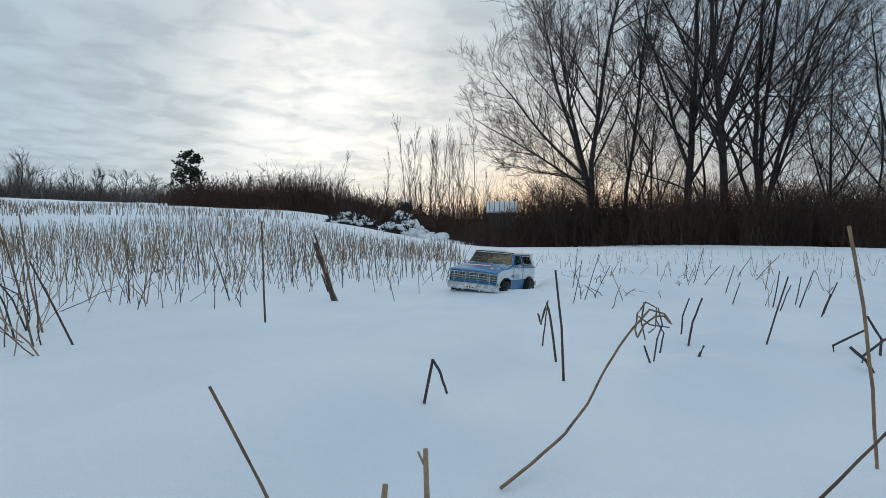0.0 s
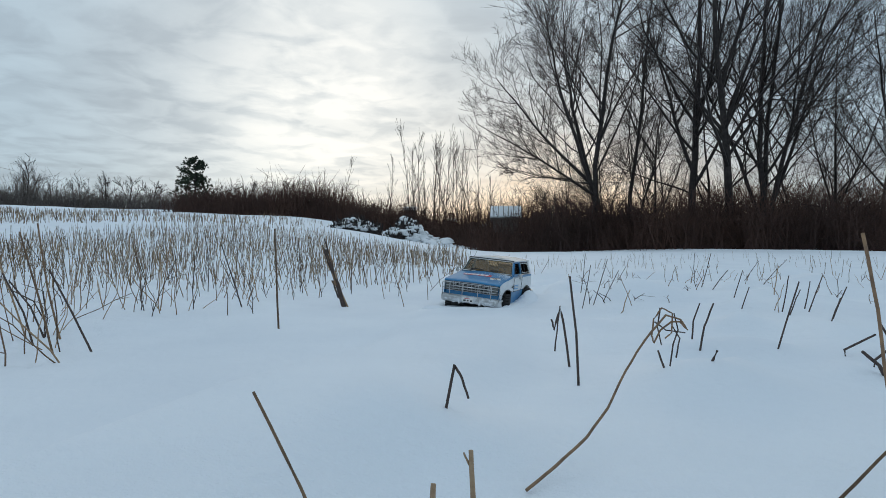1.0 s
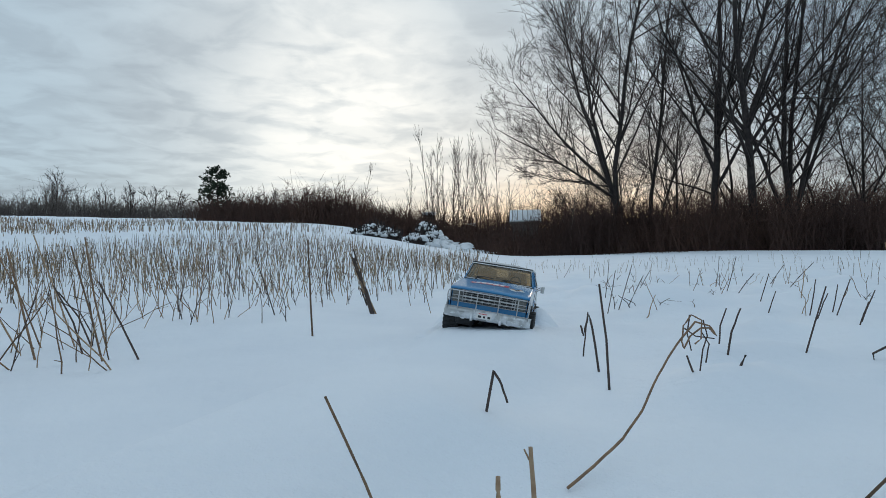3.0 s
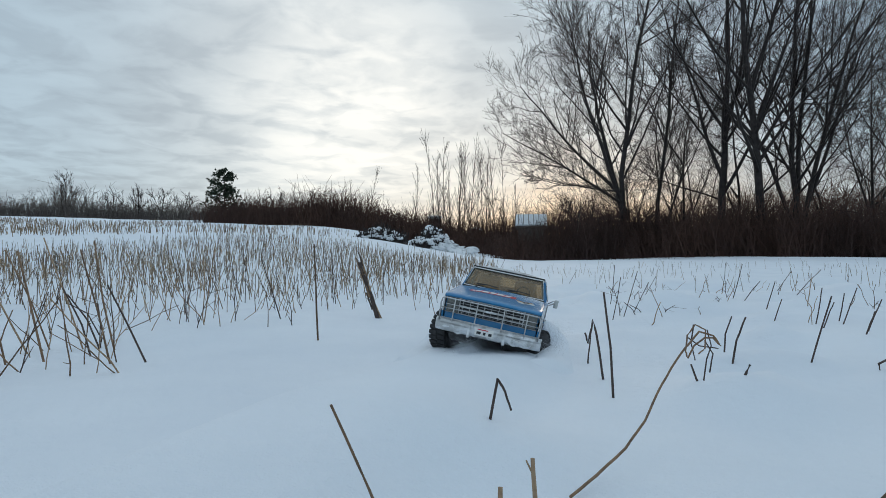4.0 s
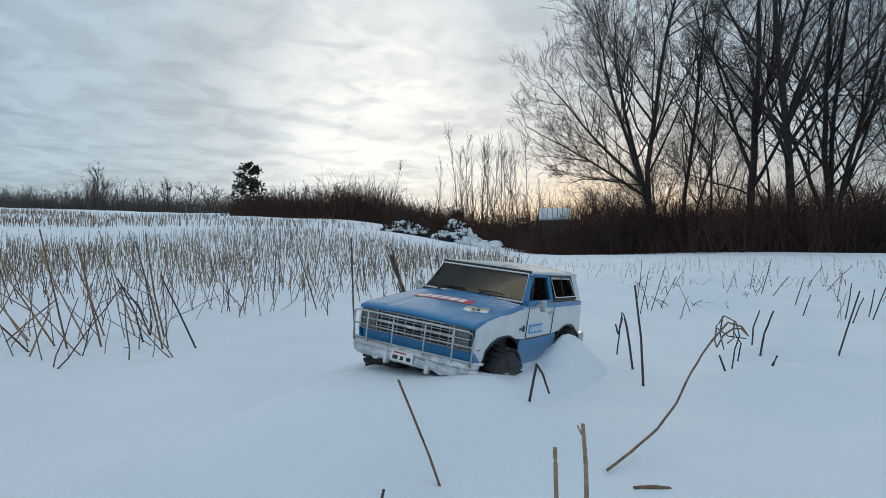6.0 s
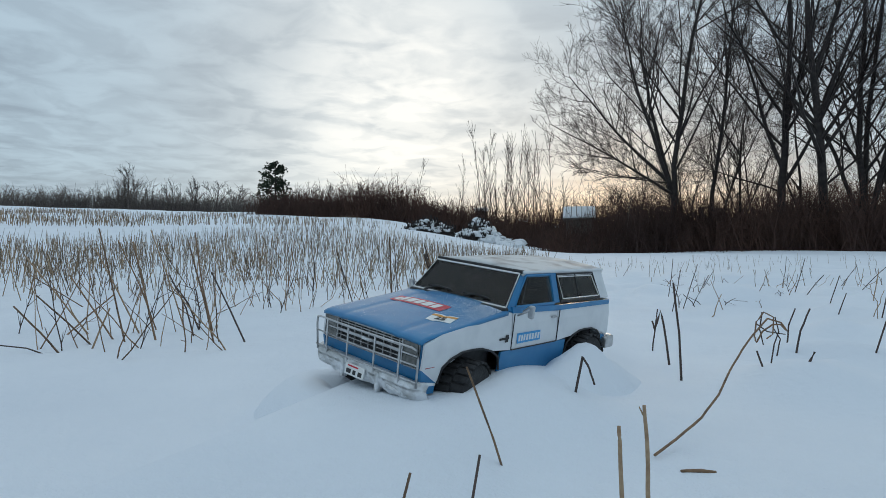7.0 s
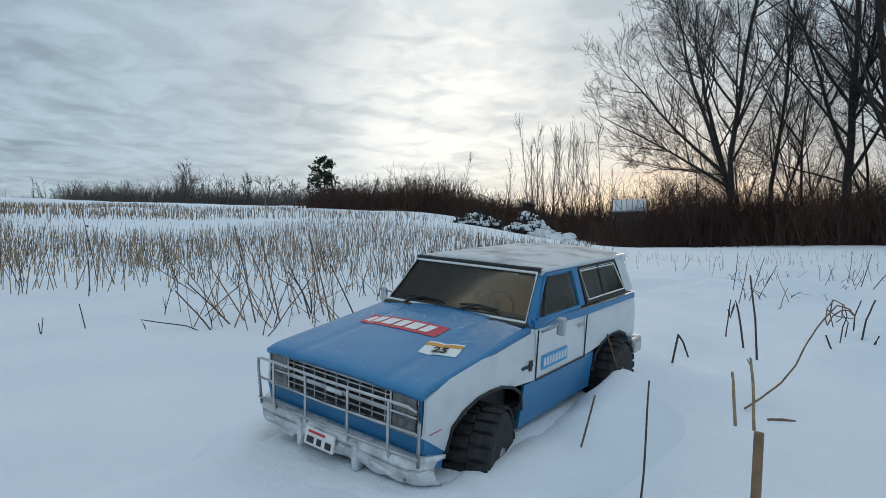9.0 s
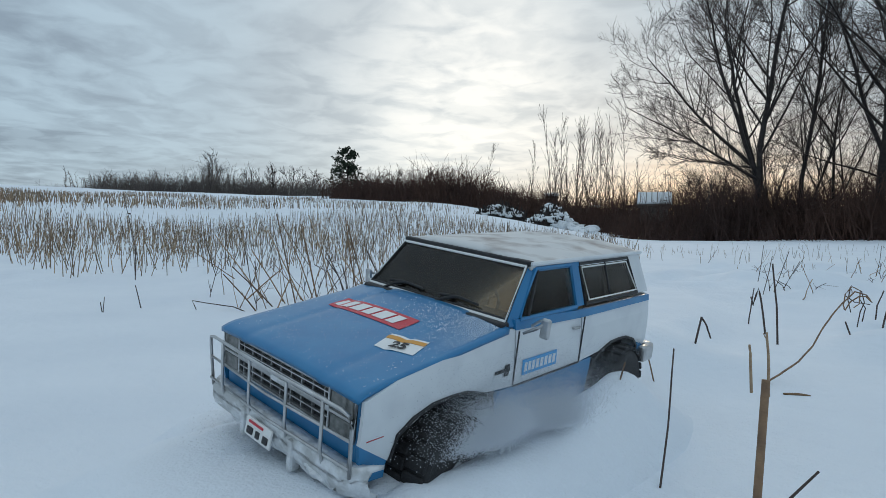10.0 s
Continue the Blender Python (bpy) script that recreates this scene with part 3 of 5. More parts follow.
stalk([(0.1946, 0.9635, -0.0021), (0.1849, 0.9642, 0.0739), (0.1781, 0.9646, 0.1077), (0.1675, 0.9642, 0.0690), (0.1627, 0.9644, 0.0883)], 0.0022, STALK_DARK, "broken dark stalk bent over in the snow")
stalk([(0.1961, 1.1086, 0.0024), (0.2027, 1.1091, 0.0646), (0.2071, 1.1094, 0.0957)], 0.0016, STALK_DARK, "broken dark stalk bent over in the snow")
stalk([(0.5434, 0.9652, -0.0019), (0.5694, 0.9659, 0.0839), (0.5916, 0.9667, 0.1517)], 0.0016, STALK_DARK, "dry brown stalk standing upright in the snow")
stalk([(0.4406, 1.0209, -0.0030), (0.4528, 1.0215, 0.0662), (0.4702, 1.0220, 0.1092)], 0.002, STALK_DARK, "dry brown stalk standing upright in the snow")
stalk([(0.4990, 1.1839, -0.0076), (0.5037, 1.1844, 0.0551), (0.5179, 1.1849, 0.0931)], 0.0018, STALK_DARK, "dry brown stalk standing upright in the snow")
stalk([(0.3506, 0.7904, 0.0295), (0.3664, 0.7906, 0.0653)], 0.0022, STALK_DARK, "broken dark stalk bent over in the snow")
stalk([(0.5329, 0.9907, 0.0239), (0.5031, 0.9908, 0.0288)], 0.0016, STALK_DARK, "short dark twig lying on the snow")
stalk([(0.3051, 0.8128, 0.0183), (0.2904, 0.8131, 0.0611)], 0.0018, STALK_DARK, "broken dark stalk bent over in the snow")
stalk([(-0.1609, 1.9299, -0.0095), (-0.1803, 1.9306, 0.0723), (-0.2036, 1.9314, 0.1341)], 0.0014, STALK, "dry brown stalk standing upright in the snow")
stalk([(-0.0899, 2.1759, -0.0086), (-0.0921, 2.1764, 0.0549), (-0.0944, 2.1769, 0.0985)], 0.0014, STALK, "dry brown stalk standing upright in the snow")
stalk([(-0.1097, 2.5331, -0.0057), (-0.0464, 2.5337, 0.0651), (0.0296, 2.5343, 0.1261)], 0.0012, STALK_DARK, "thin dark twig slanting over the snow")
stalk([(-0.7370, 1.1387, -0.0182), (-0.7827, 1.1349, 0.0811), (-0.8270, 1.1312, 0.1706)], 0.0022, STALK_DARK, "dark slanting stalk in the snow")
stalk([(-0.8219, 1.1400, -0.0219), (-0.8511, 1.1373, 0.1061), (-0.8891, 1.1339, 0.2475)], 0.0022, STALK, "dry brown stalk standing upright in the snow")
stalk([(-0.9143, 1.2971, -0.0191), (-0.9458, 1.2943, 0.1197), (-0.9670, 1.2920, 0.2719)], 0.0024, STALK, "dry brown stalk standing upright in the snow")
stalk([(-1.0026, 1.3109, -0.0192), (-1.0463, 1.3071, 0.1185), (-1.1044, 1.3021, 0.2802)], 0.002, STALK_PALE, "dry brown stalk standing upright in the snow")
stalk([(-1.0812, 1.3021, -0.0185), (-1.1320, 1.2977, 0.1189), (-1.1974, 1.2922, 0.2510)], 0.002, STALK, "dry brown stalk standing upright in the snow")
stalk([(-0.9321, 1.2358, -0.0233), (-0.9594, 1.2367, 0.0709), (-1.0066, 1.2378, 0.1574)], 0.0022, STALK_DARK, "dry brown stalk standing upright in the snow")
stalk([(-1.0734, 1.4828, -0.0063), (-1.1180, 1.4836, 0.0729), (-1.1774, 1.4840, 0.1025)], 0.0018, STALK_DARK, "broken dark stalk bent over in the snow")
stalk([(-0.8462, 1.6096, 0.0129), (-0.8302, 1.6107, 0.1263), (-0.8111, 1.6122, 0.2552)], 0.0016, STALK, "dry brown stalk standing upright in the snow")
stalk([(-0.6309, 1.6885, 0.0130), (-0.6648, 1.6896, 0.1225), (-0.6987, 1.6909, 0.2238)], 0.002, STALK_DARK, "dry brown stalk standing upright in the snow")
stalk([(-0.6425, 2.4391, -0.0041), (-0.6549, 2.4406, 0.1330), (-0.6624, 2.4420, 0.2550)], 0.0018, STALK_DARK, "dry brown stalk standing upright in the snow")
stalk([(-1.0228, 2.1509, 0.0030), (-1.0617, 2.1521, 0.1198), (-1.1221, 2.1534, 0.2273)], 0.0016, STALK, "dry brown stalk standing upright in the snow")
stalk([(-1.0604, 1.9155, 0.0041), (-1.0682, 1.9167, 0.1295), (-1.0895, 1.9181, 0.2444)], 0.0016, STALK, "dry brown stalk standing upright in the snow")
stalk([(-1.0490, 2.4202, 0.0041), (-1.0444, 2.4218, 0.1572), (-1.0615, 2.4232, 0.2782)], 0.0018, STALK_DARK, "dry brown stalk standing upright in the snow")
stalk([(-0.4125, 2.7997, -0.0099), (-0.4407, 2.8014, 0.1502)], 0.0016, STALK, "dry brown stalk standing upright in the snow")
stalk([(-0.4275, 2.4098, -0.0063), (-0.4229, 2.4119, 0.1825)], 0.0018, STALK_DARK, "dry brown stalk standing upright in the snow")
stalk([(0.4070, 1.7775, -0.0072), (0.4265, 1.7783, 0.0840), (0.4389, 1.7792, 0.1552)], 0.0015, STALK_DARK, "thin dark twig in a loose tuft on the snow")
stalk([(0.4479, 1.8134, -0.0039), (0.4787, 1.8143, 0.0943), (0.5022, 1.8152, 0.1724)], 0.0015, STALK_DARK, "thin dark twig in a loose tuft on the snow")
stalk([(0.4887, 1.8649, 0.0019), (0.5250, 1.8656, 0.0780), (0.5538, 1.8662, 0.1340)], 0.0015, STALK_DARK, "thin dark twig in a loose tuft on the snow")
stalk([(0.5101, 1.8280, 0.0020), (0.4890, 1.8283, 0.0467), (0.4606, 1.8286, 0.0713)], 0.0015, STALK_DARK, "thin dark twig in a loose tuft on the snow")
stalk([(0.4981, 2.1757, 0.0141), (0.5132, 2.1766, 0.1103), (0.5196, 2.1775, 0.1866)], 0.0015, STALK_DARK, "thin dark twig in a loose tuft on the snow")
stalk([(0.5425, 1.8575, 0.0065), (0.5183, 1.8577, 0.0432), (0.4866, 1.8579, 0.0598)], 0.0015, STALK_DARK, "thin dark twig in a loose tuft on the snow")
stalk([(0.7580, 2.6411, 0.0032), (0.7976, 2.6417, 0.0735), (0.8266, 2.6422, 0.1237)], 0.0015, STALK_DARK, "thin dark twig in a loose tuft on the snow")
stalk([(0.7821, 1.1886, 0.0052), (0.8023, 1.1890, 0.0639), (0.8177, 1.1895, 0.1026)], 0.0016, STALK_DARK, "thin dark twig in a loose tuft on the snow")
stalk([(0.8687, 1.3007, 0.0204), (0.8921, 1.3012, 0.0795), (0.9103, 1.3016, 0.1186)], 0.0016, STALK_DARK, "thin dark twig in a loose tuft on the snow")
stalk([(0.8477, 1.4551, 0.0220), (0.8615, 1.4556, 0.0894), (0.8694, 1.4562, 0.1368)], 0.0016, STALK_DARK, "thin dark twig in a loose tuft on the snow")
stalk([(0.9392, 1.5084, 0.0235), (0.9520, 1.5088, 0.0813), (0.9587, 1.5093, 0.1191)], 0.0016, STALK_DARK, "thin dark twig in a loose tuft on the snow")
stalk([(0.8203, 1.3841, 0.0205), (0.8403, 1.3844, 0.0731), (0.8548, 1.3848, 0.1057)], 0.0016, STALK_DARK, "thin dark twig in a loose tuft on the snow")
stalk([(0.8988, 1.4319, 0.0248), (0.9231, 1.4325, 0.0914), (0.9417, 1.4330, 0.1381)], 0.0016, STALK_DARK, "thin dark twig in a loose tuft on the snow")
stalk([(1.3531, 2.4721, 0.0235), (1.4198, 2.4727, 0.0993), (1.4767, 2.4734, 0.1551)], 0.0016, STALK_DARK, "thin dark twig in a loose tuft on the snow")
stalk([(1.4504, 2.8040, 0.0207), (1.4981, 2.8046, 0.0899), (1.5345, 2.8051, 0.1391)], 0.0016, STALK_DARK, "thin dark twig in a loose tuft on the snow")
stalk([(0.9429, 2.1325, 0.0396), (0.9684, 2.1332, 0.1237), (0.9854, 2.1340, 0.1878)], 0.0016, STALK_DARK, "thin dark twig in a loose tuft on the snow")
stalk([(1.3888, 3.2510, -0.0067), (1.4082, 3.2520, 0.0947), (1.4145, 3.2530, 0.1761)], 0.0016, STALK_DARK, "thin dark twig in a loose tuft on the snow")
stalk([(0.9367, 2.0488, 0.0353), (0.9767, 2.0492, 0.0913), (1.0084, 2.0496, 0.1272)], 0.0016, STALK_DARK, "thin dark twig in a loose tuft on the snow")
stalk([(0.7747, 1.5266, 0.0136), (0.7930, 1.5270, 0.0680), (0.8052, 1.5274, 0.1024)], 0.0016, STALK_DARK, "thin dark twig in a loose tuft on the snow")
stalk([(0.9000, 1.8097, 0.0262), (0.9217, 1.8103, 0.0916), (0.9361, 1.8108, 0.1369)], 0.0016, STALK_DARK, "thin dark twig in a loose tuft on the snow")
stalk([(0.6554, 0.9383, -0.0096), (0.6498, 0.9386, 0.0386), (0.7024, 0.9389, 0.0641)], 0.0022, STALK_DARK, "broken dark stalk bent over in the snow")
stalk([(0.6430, 0.8253, -0.0104), (0.6222, 0.8257, 0.0360), (0.5974, 0.8259, 0.0567)], 0.003, STALK_DARK, "broken dark stalk bent over in the snow")
stalk([(0.6411, 0.8677, -0.0103), (0.6480, 0.8680, 0.0358), (0.6828, 0.8683, 0.0620)], 0.0022, STALK_DARK, "broken dark stalk bent over in the snow")
stalk([(0.7032, 0.9086, -0.0105), (0.7077, 0.9092, 0.0550), (0.6848, 0.9096, 0.0915)], 0.0022, STALK_DARK, "broken dark stalk bent over in the snow")
stalk([(0.0453, 0.4409, 0.0171), (0.0733, 0.4676, 0.0254), (0.1073, 0.4943, 0.0418), (0.1339, 0.5210, 0.0605), (0.1544, 0.5478, 0.0804), (0.1791, 0.5746, 0.1030), (0.2031, 0.6014, 0.1191), (0.2302, 0.6281, 0.1353), (0.2466, 0.6280, 0.1303), (0.2548, 0.6279, 0.1184), (0.2460, 0.6280, 0.1278), (0.2365, 0.6280, 0.1278), (0.2240, 0.6279, 0.1183), (0.2165, 0.6277, 0.1038), (0.2139, 0.6278, 0.1120), (0.2164, 0.6281, 0.1309), (0.2258, 0.6282, 0.1435), (0.2378, 0.6281, 0.1372), (0.2366, 0.6278, 0.1152), (0.2290, 0.6278, 0.1089)], 0.0014, STALK, "long bent dry stalk ending in a curled tangle", r1=0.0008)
stalk([(0.2371, 0.6337, 0.0761), (0.2409, 0.6340, 0.1015), (0.2466, 0.6342, 0.1174), (0.2421, 0.6344, 0.1365)], 0.0009, STALK_DARK, "dark twig caught in a curled tangle")
stalk([(0.2262, 0.6345, 0.1428), (0.2230, 0.6342, 0.1206), (0.2275, 0.6340, 0.1002)], 0.0009, STALK_DARK, "dark twig caught in a curled tangle")
stalk([(0.2441, 0.6338, 0.0857), (0.2485, 0.6340, 0.1079), (0.2389, 0.6342, 0.1238)], 0.0009, STALK_DARK, "dark twig caught in a curled tangle")
stalk([(0.2199, 0.6343, 0.1269), (0.2326, 0.6342, 0.1174), (0.2548, 0.6341, 0.1143)], 0.0009, STALK_DARK, "dark twig caught in a curled tangle")
stalk([(-0.0074, 0.2313, 0.0535), (-0.0069, 0.2367, 0.0978), (-0.0077, 0.2418, 0.1211)], 0.0016, STALK_PALE, "pale cut stalk stub sticking out of the snow")
stalk([(-0.0085, 0.2418, 0.1145), (-0.0110, 0.2415, 0.1200)], 0.0006, STALK_PALE, "pale splinter of a cut stalk")
stalk([(-0.0244, 0.2291, 0.0573), (-0.0250, 0.2344, 0.0988), (-0.0247, 0.2393, 0.1070)], 0.0016, STALK_PALE, "pale cut stalk stub sticking out of the snow")
stalk([(-0.0970, 0.3805, -0.0120), (-0.1144, 0.3540, 0.0568), (-0.1358, 0.3276, 0.1256)], 0.0012, STALK, "slender dry stalk leaning over the snow")
stalk([(-0.1850, 0.1740, -0.0100), (-0.1700, 0.1770, 0.0420), (-0.1570, 0.1800, 0.0920)], 0.0012, STALK, "dry brown stalk standing upright in the snow")
stalk([(-0.1368, 0.0691, -0.0120), (-0.1231, 0.1122, 0.0510), (-0.1134, 0.1553, 0.1139)], 0.001, STALK_DARK, "thin dry stalk standing upright in the snow")
stalk([(0.3852, 0.4970, -0.0099), (0.3801, 0.4978, 0.0800), (0.3715, 0.4987, 0.1549), (0.3584, 0.4996, 0.2248)], 0.0014, STALK, "tall dry stalk with a frayed tip in the snow", r1=0.0015)
stalk([(0.2928, 0.4371, 0.0098), (0.3148, 0.4373, 0.0318), (0.3524, 0.4464, 0.0597), (0.3875, 0.4511, 0.0877)], 0.0013, STALK, "dry stalk slanting across the snow")
stalk([(0.0975, 0.4204, 0.0096), (0.0831, 0.4182, 0.0120), (0.0640, 0.4153, 0.0116)], 0.0022, STALK, "short piece of stalk lying on the snow")
stalk([(-1.0564, 0.9525, -0.0191), (-1.1395, 0.9350, 0.0139), (-1.2183, 0.9184, 0.0241), (-1.2541, 0.9109, 0.0299), (-1.2367, 0.9140, -0.0082)], 0.0016, STALK_DARK, "bent wiry stalk lying over the snow")
stalk([(-2.0468, 1.5634, -0.0093), (-2.0449, 1.5649, 0.0901), (-2.0474, 1.5653, 0.1580)], 0.0022, STALK_DARK, "dry brown stalk standing upright in the snow")
stalk([(-1.3900, 0.8817, -0.0138), (-1.4117, 0.8779, 0.0706)], 0.0016, STALK_DARK, "broken dark stalk bent over in the snow")
stalk([(-1.4143, 0.7727, -0.0118), (-1.4224, 0.7713, 0.0354)], 0.0014, STALK_DARK, "broken dark stalk bent over in the snow")
stalk([(-1.4169, 0.7721, -0.0118), (-1.4118, 0.7738, 0.0491)], 0.0012, STALK_DARK, "broken dark stalk bent over in the snow")
stalk([(-2.6026, 2.1994, -0.0066), (-2.6445, 2.1929, 0.1936), (-2.6984, 2.1847, 0.4278)], 0.0022, STALK_DARK, "dark stalk with withered leaves hanging from its top")
stalk([(-0.9996, 1.1754, -0.0249), (-1.0295, 1.1706, 0.1120), (-1.0594, 1.1661, 0.2455)], 0.0026, STALK, "dry brown stalk standing upright in the snow")
stalk([(-0.9634, 1.3178, -0.0183), (-0.9989, 1.3113, 0.0755), (-1.0433, 1.3027, 0.1385)], 0.0022, STALK_DARK, "dry brown stalk standing upright in the snow")
stalk([(-1.4023, 1.3501, -0.0135), (-1.3362, 1.3635, -0.0415)], 0.0018, STALK_DARK, "broken dark stalk bent over in the snow")
stalk([(-1.0660, 0.9594, -0.0190), (-1.1202, 0.9485, 0.0465), (-1.1744, 0.9378, 0.1038)], 0.0022, STALK, "fallen brown stalk leaning on its neighbours")
stalk([(-1.0961, 1.1583, -0.0221), (-1.1537, 1.1471, 0.0730), (-1.2114, 1.1360, 0.1616)], 0.0022, STALK, "fallen brown stalk leaning on its neighbours")
stalk([(-1.0930, 1.2502, -0.0205), (-1.1538, 1.2387, 0.1069), (-1.2146, 1.2275, 0.2283)], 0.0022, STALK_PALE, "fallen brown stalk leaning on its neighbours")
stalk([(-1.0829, 1.0778, -0.0219), (-1.1531, 1.0636, 0.0513), (-1.2235, 1.0495, 0.1173)], 0.0022, STALK, "fallen brown stalk leaning on its neighbours")
stalk([(-1.2014, 1.2057, -0.0179), (-1.2870, 1.1889, 0.0994), (-1.3726, 1.1722, 0.2107)], 0.0022, STALK_PALE, "fallen brown stalk leaning on its neighbours")
stalk([(-1.0540, 1.1334, -0.0240), (-1.0867, 1.1283, 0.1304), (-1.1194, 1.1233, 0.2779)], 0.0022, STALK, "fallen brown stalk leaning on its neighbours")
stalk([(-1.0662, 1.0239, -0.0212), (-1.0438, 1.0292, 0.0387), (-1.0215, 1.0346, 0.0909)], 0.0022, STALK_PALE, "fallen brown stalk leaning on its neighbours")
stalk([(-1.2800, 1.1784, -0.0167), (-1.2124, 1.1934, 0.0484), (-1.1450, 1.2085, 0.1074)], 0.0022, STALK, "fallen brown stalk leaning on its neighbours")
stalk([(-1.6869, 1.7879, -0.0107), (-1.7933, 1.7660, 0.0598), (-1.8997, 1.7443, 0.1295)], 0.0022, STALK, "fallen brown stalk leaning on its neighbours")
stalk([(-0.0905, -0.0334, -0.0072), (-0.0812, -0.0193, 0.1295)], 0.0028, STALK, "thick cut stalk close by in the snow", r1=0.0026)
stalk([(-0.0965, -0.1018, 0.0805), (-0.0765, -0.0961, 0.1002)], 0.0008, STALK_DARK, "thin dark twig close by in the snow")
SHAGGY = ((-0.3556, 1.8768, -0.0062), (-0.0698, 0.0024, 0.2134))
LEAFY = ((-2.6026, 2.1994, -0.0066), (-2.6984, 2.1847, 0.4278))



def slivers(at, axis, n, r, seed):
    """Loose strips of bark round a thick dead stalk."""
    rng = np.random.default_rng(seed)
    o = [ob for ob in scene.objects if ob.name.startswith("dry_stalk") and (ob.location - Vector(at)).length < 0.002][0]
    ax = Vector(axis)
    for k in range(n):
        f = rng.uniform(0.1, 0.95)
        a = rng.uniform(0, 2 * math.pi)
        p = ax * f + Vector((math.cos(a), math.sin(a), 0)) * r
        q = p + ax * rng.uniform(0.08, 0.25) + Vector((math.cos(a), math.sin(a), 0)) * r * rng.uniform(0.0, 0.7)
        part("bark_strip", tube_bm([p, p.lerp(q, 0.5) + Vector((0, 0, 0.002)), q], rng.uniform(0.0015, 0.0035), 4, r1=0.001), (STALK, STALK_DARK, STALK_PALE)[k % 3], o)


slivers(SHAGGY[0], SHAGGY[1], 26, 0.008, 61)


def withered_leaves(base, top):
    """Dead leaves hanging from the top of a stalk."""
    rng = np.random.default_rng(62)
    o = [ob for ob in scene.objects if ob.name.startswith("dry_stalk") and (ob.location - Vector(base)).length < 0.002][0]
    ax = Vector(top) - Vector(base)
    for k in range(7):
        p = ax * rng.uniform(0.62, 1.0)
        d = Vector((rng.normal(0, 1), rng.normal(0, 1), -rng.uniform(0.6, 1.6))).normalized()
        w = d.cross(Vector((rng.normal(0, 1), rng.normal(0, 1), 0.3))).normalized()
        L = rng.uniform(0.018, 0.034)
        n = d.cross(w)
        bm = bmesh.new()
        c = [bm.verts.new(p + d * L * f + n * 0.003 * math.sin(f * 5)) for f in (0, 0.35, 0.7, 1)]
        l = [bm.verts.new(p + d * L * f + w * L * 0.17 + n * 0.002) for f in (0.3, 0.65)]
        r = [bm.verts.new(p + d * L * f - w * L * 0.17 + n * 0.002) for f in (0.3, 0.65)]
        for side in (l, r):
            bm.faces.new((c[0], side[0], c[1]))
            bm.faces.new((c[1], side[0], side[1], c[2]))
            bm.faces.new((c[2], side[1], c[3]))
        part("withered_leaf", bm, STALK_DARK, o)


withered_leaves(LEAFY[0], LEAFY[1])

# stubble: the nearer stalks are things of their own, those past them one sheet of stuff
def stalk_template(seed, h, r, mat, branches):
    rng = np.random.default_rng(seed)
    o = new("dry_stalk")
    p, d = np.array([0, 0, -0.03]), np.array([rng.normal(0, 0.1), rng.normal(0, 0.1), 1.0])
    pts = [p]
    shoots = []
    for i in range(4):
        q = pts[-1] + (d + rng.normal(0, 0.07, 3)) * h / 4
        if i and branches:
            for b in range(rng.integers(0, branches + 1)):
                e = pts[-1] + (np.array([rng.normal(0, 0.55), rng.normal(0, 0.55), 0.7])) * h * rng.uniform(0.1, 0.28)
                shoots.append((pts[-1], e))
        pts.append(q)
    part("stem", tube_bm(pts, r, 5, r1=r * 0.6), mat, o, smooth_shade=True)
    for a, e in shoots:
        part("side_shoot", tube_bm([a, e], r * 0.6, 4, r1=r * 0.35), mat, o)
    return tagged(o, "thin dry brown stalk standing in the snow", "stalk", "dry stalks in the snow")


rngs = np.random.default_rng(21)
TEMPLATES = [stalk_template(s, 0.20, r, m, b) for s, r, m, b in ((1, 0.0013, STALK, 0), (2, 0.0016, STALK, 1), (3, 0.0012, STALK_PALE, 0), (4, 0.0015, STALK_DARK, 2), (5, 0.0014, STALK, 1), (6, 0.0018, STALK_PALE, 0))]
for k, o in enumerate(TEMPLATES):
    x, y = -1.3 + 0.21 * k, 2.1 + 0.13 * k
    o.matrix_basis = pose(x, y, gz(x, y))


def scatter(n, az, rr, tilt, size):
    for k in range(n):
        for tries in range(30):
            a, r = rngs.uniform(*az), rngs.uniform(*rr)
            x, y = r * math.sin(radians(a)), r * math.cos(radians(a))
            if seg_dist(np.array(x), np.array(y), PATH_BACK) > 0.2 and seg_dist(np.array(x), np.array(y), PATH_ON) > 0.2:
                break
        o = copy_thing(TEMPLATES[int(rngs.integers(0, 6))], Matrix())
        s = rngs.uniform(*size)
        o.matrix_basis = pose(x, y, gz(x, y), rngs.normal(0, tilt), rngs.normal(0, tilt), rngs.uniform(0, 360)) @ Matrix.Diagonal((1, 1, s, 1))


scatter(34, (-50, -32), (1.25, 1.9), 26, (0.6, 1.15))
scatter(42, (-40, -18), (1.6, 2.4), 18, (0.5, 1.1))
scatter(62, (-44, -5), (2.1, 3.2), 14, (0.4, 1.05))
scatter(34, (-24, 0), (2.5, 3.6), 11, (0.4, 1.0))
scatter(58, (13, 40), (1.5, 3.8), 26, (0.15, 0.6))


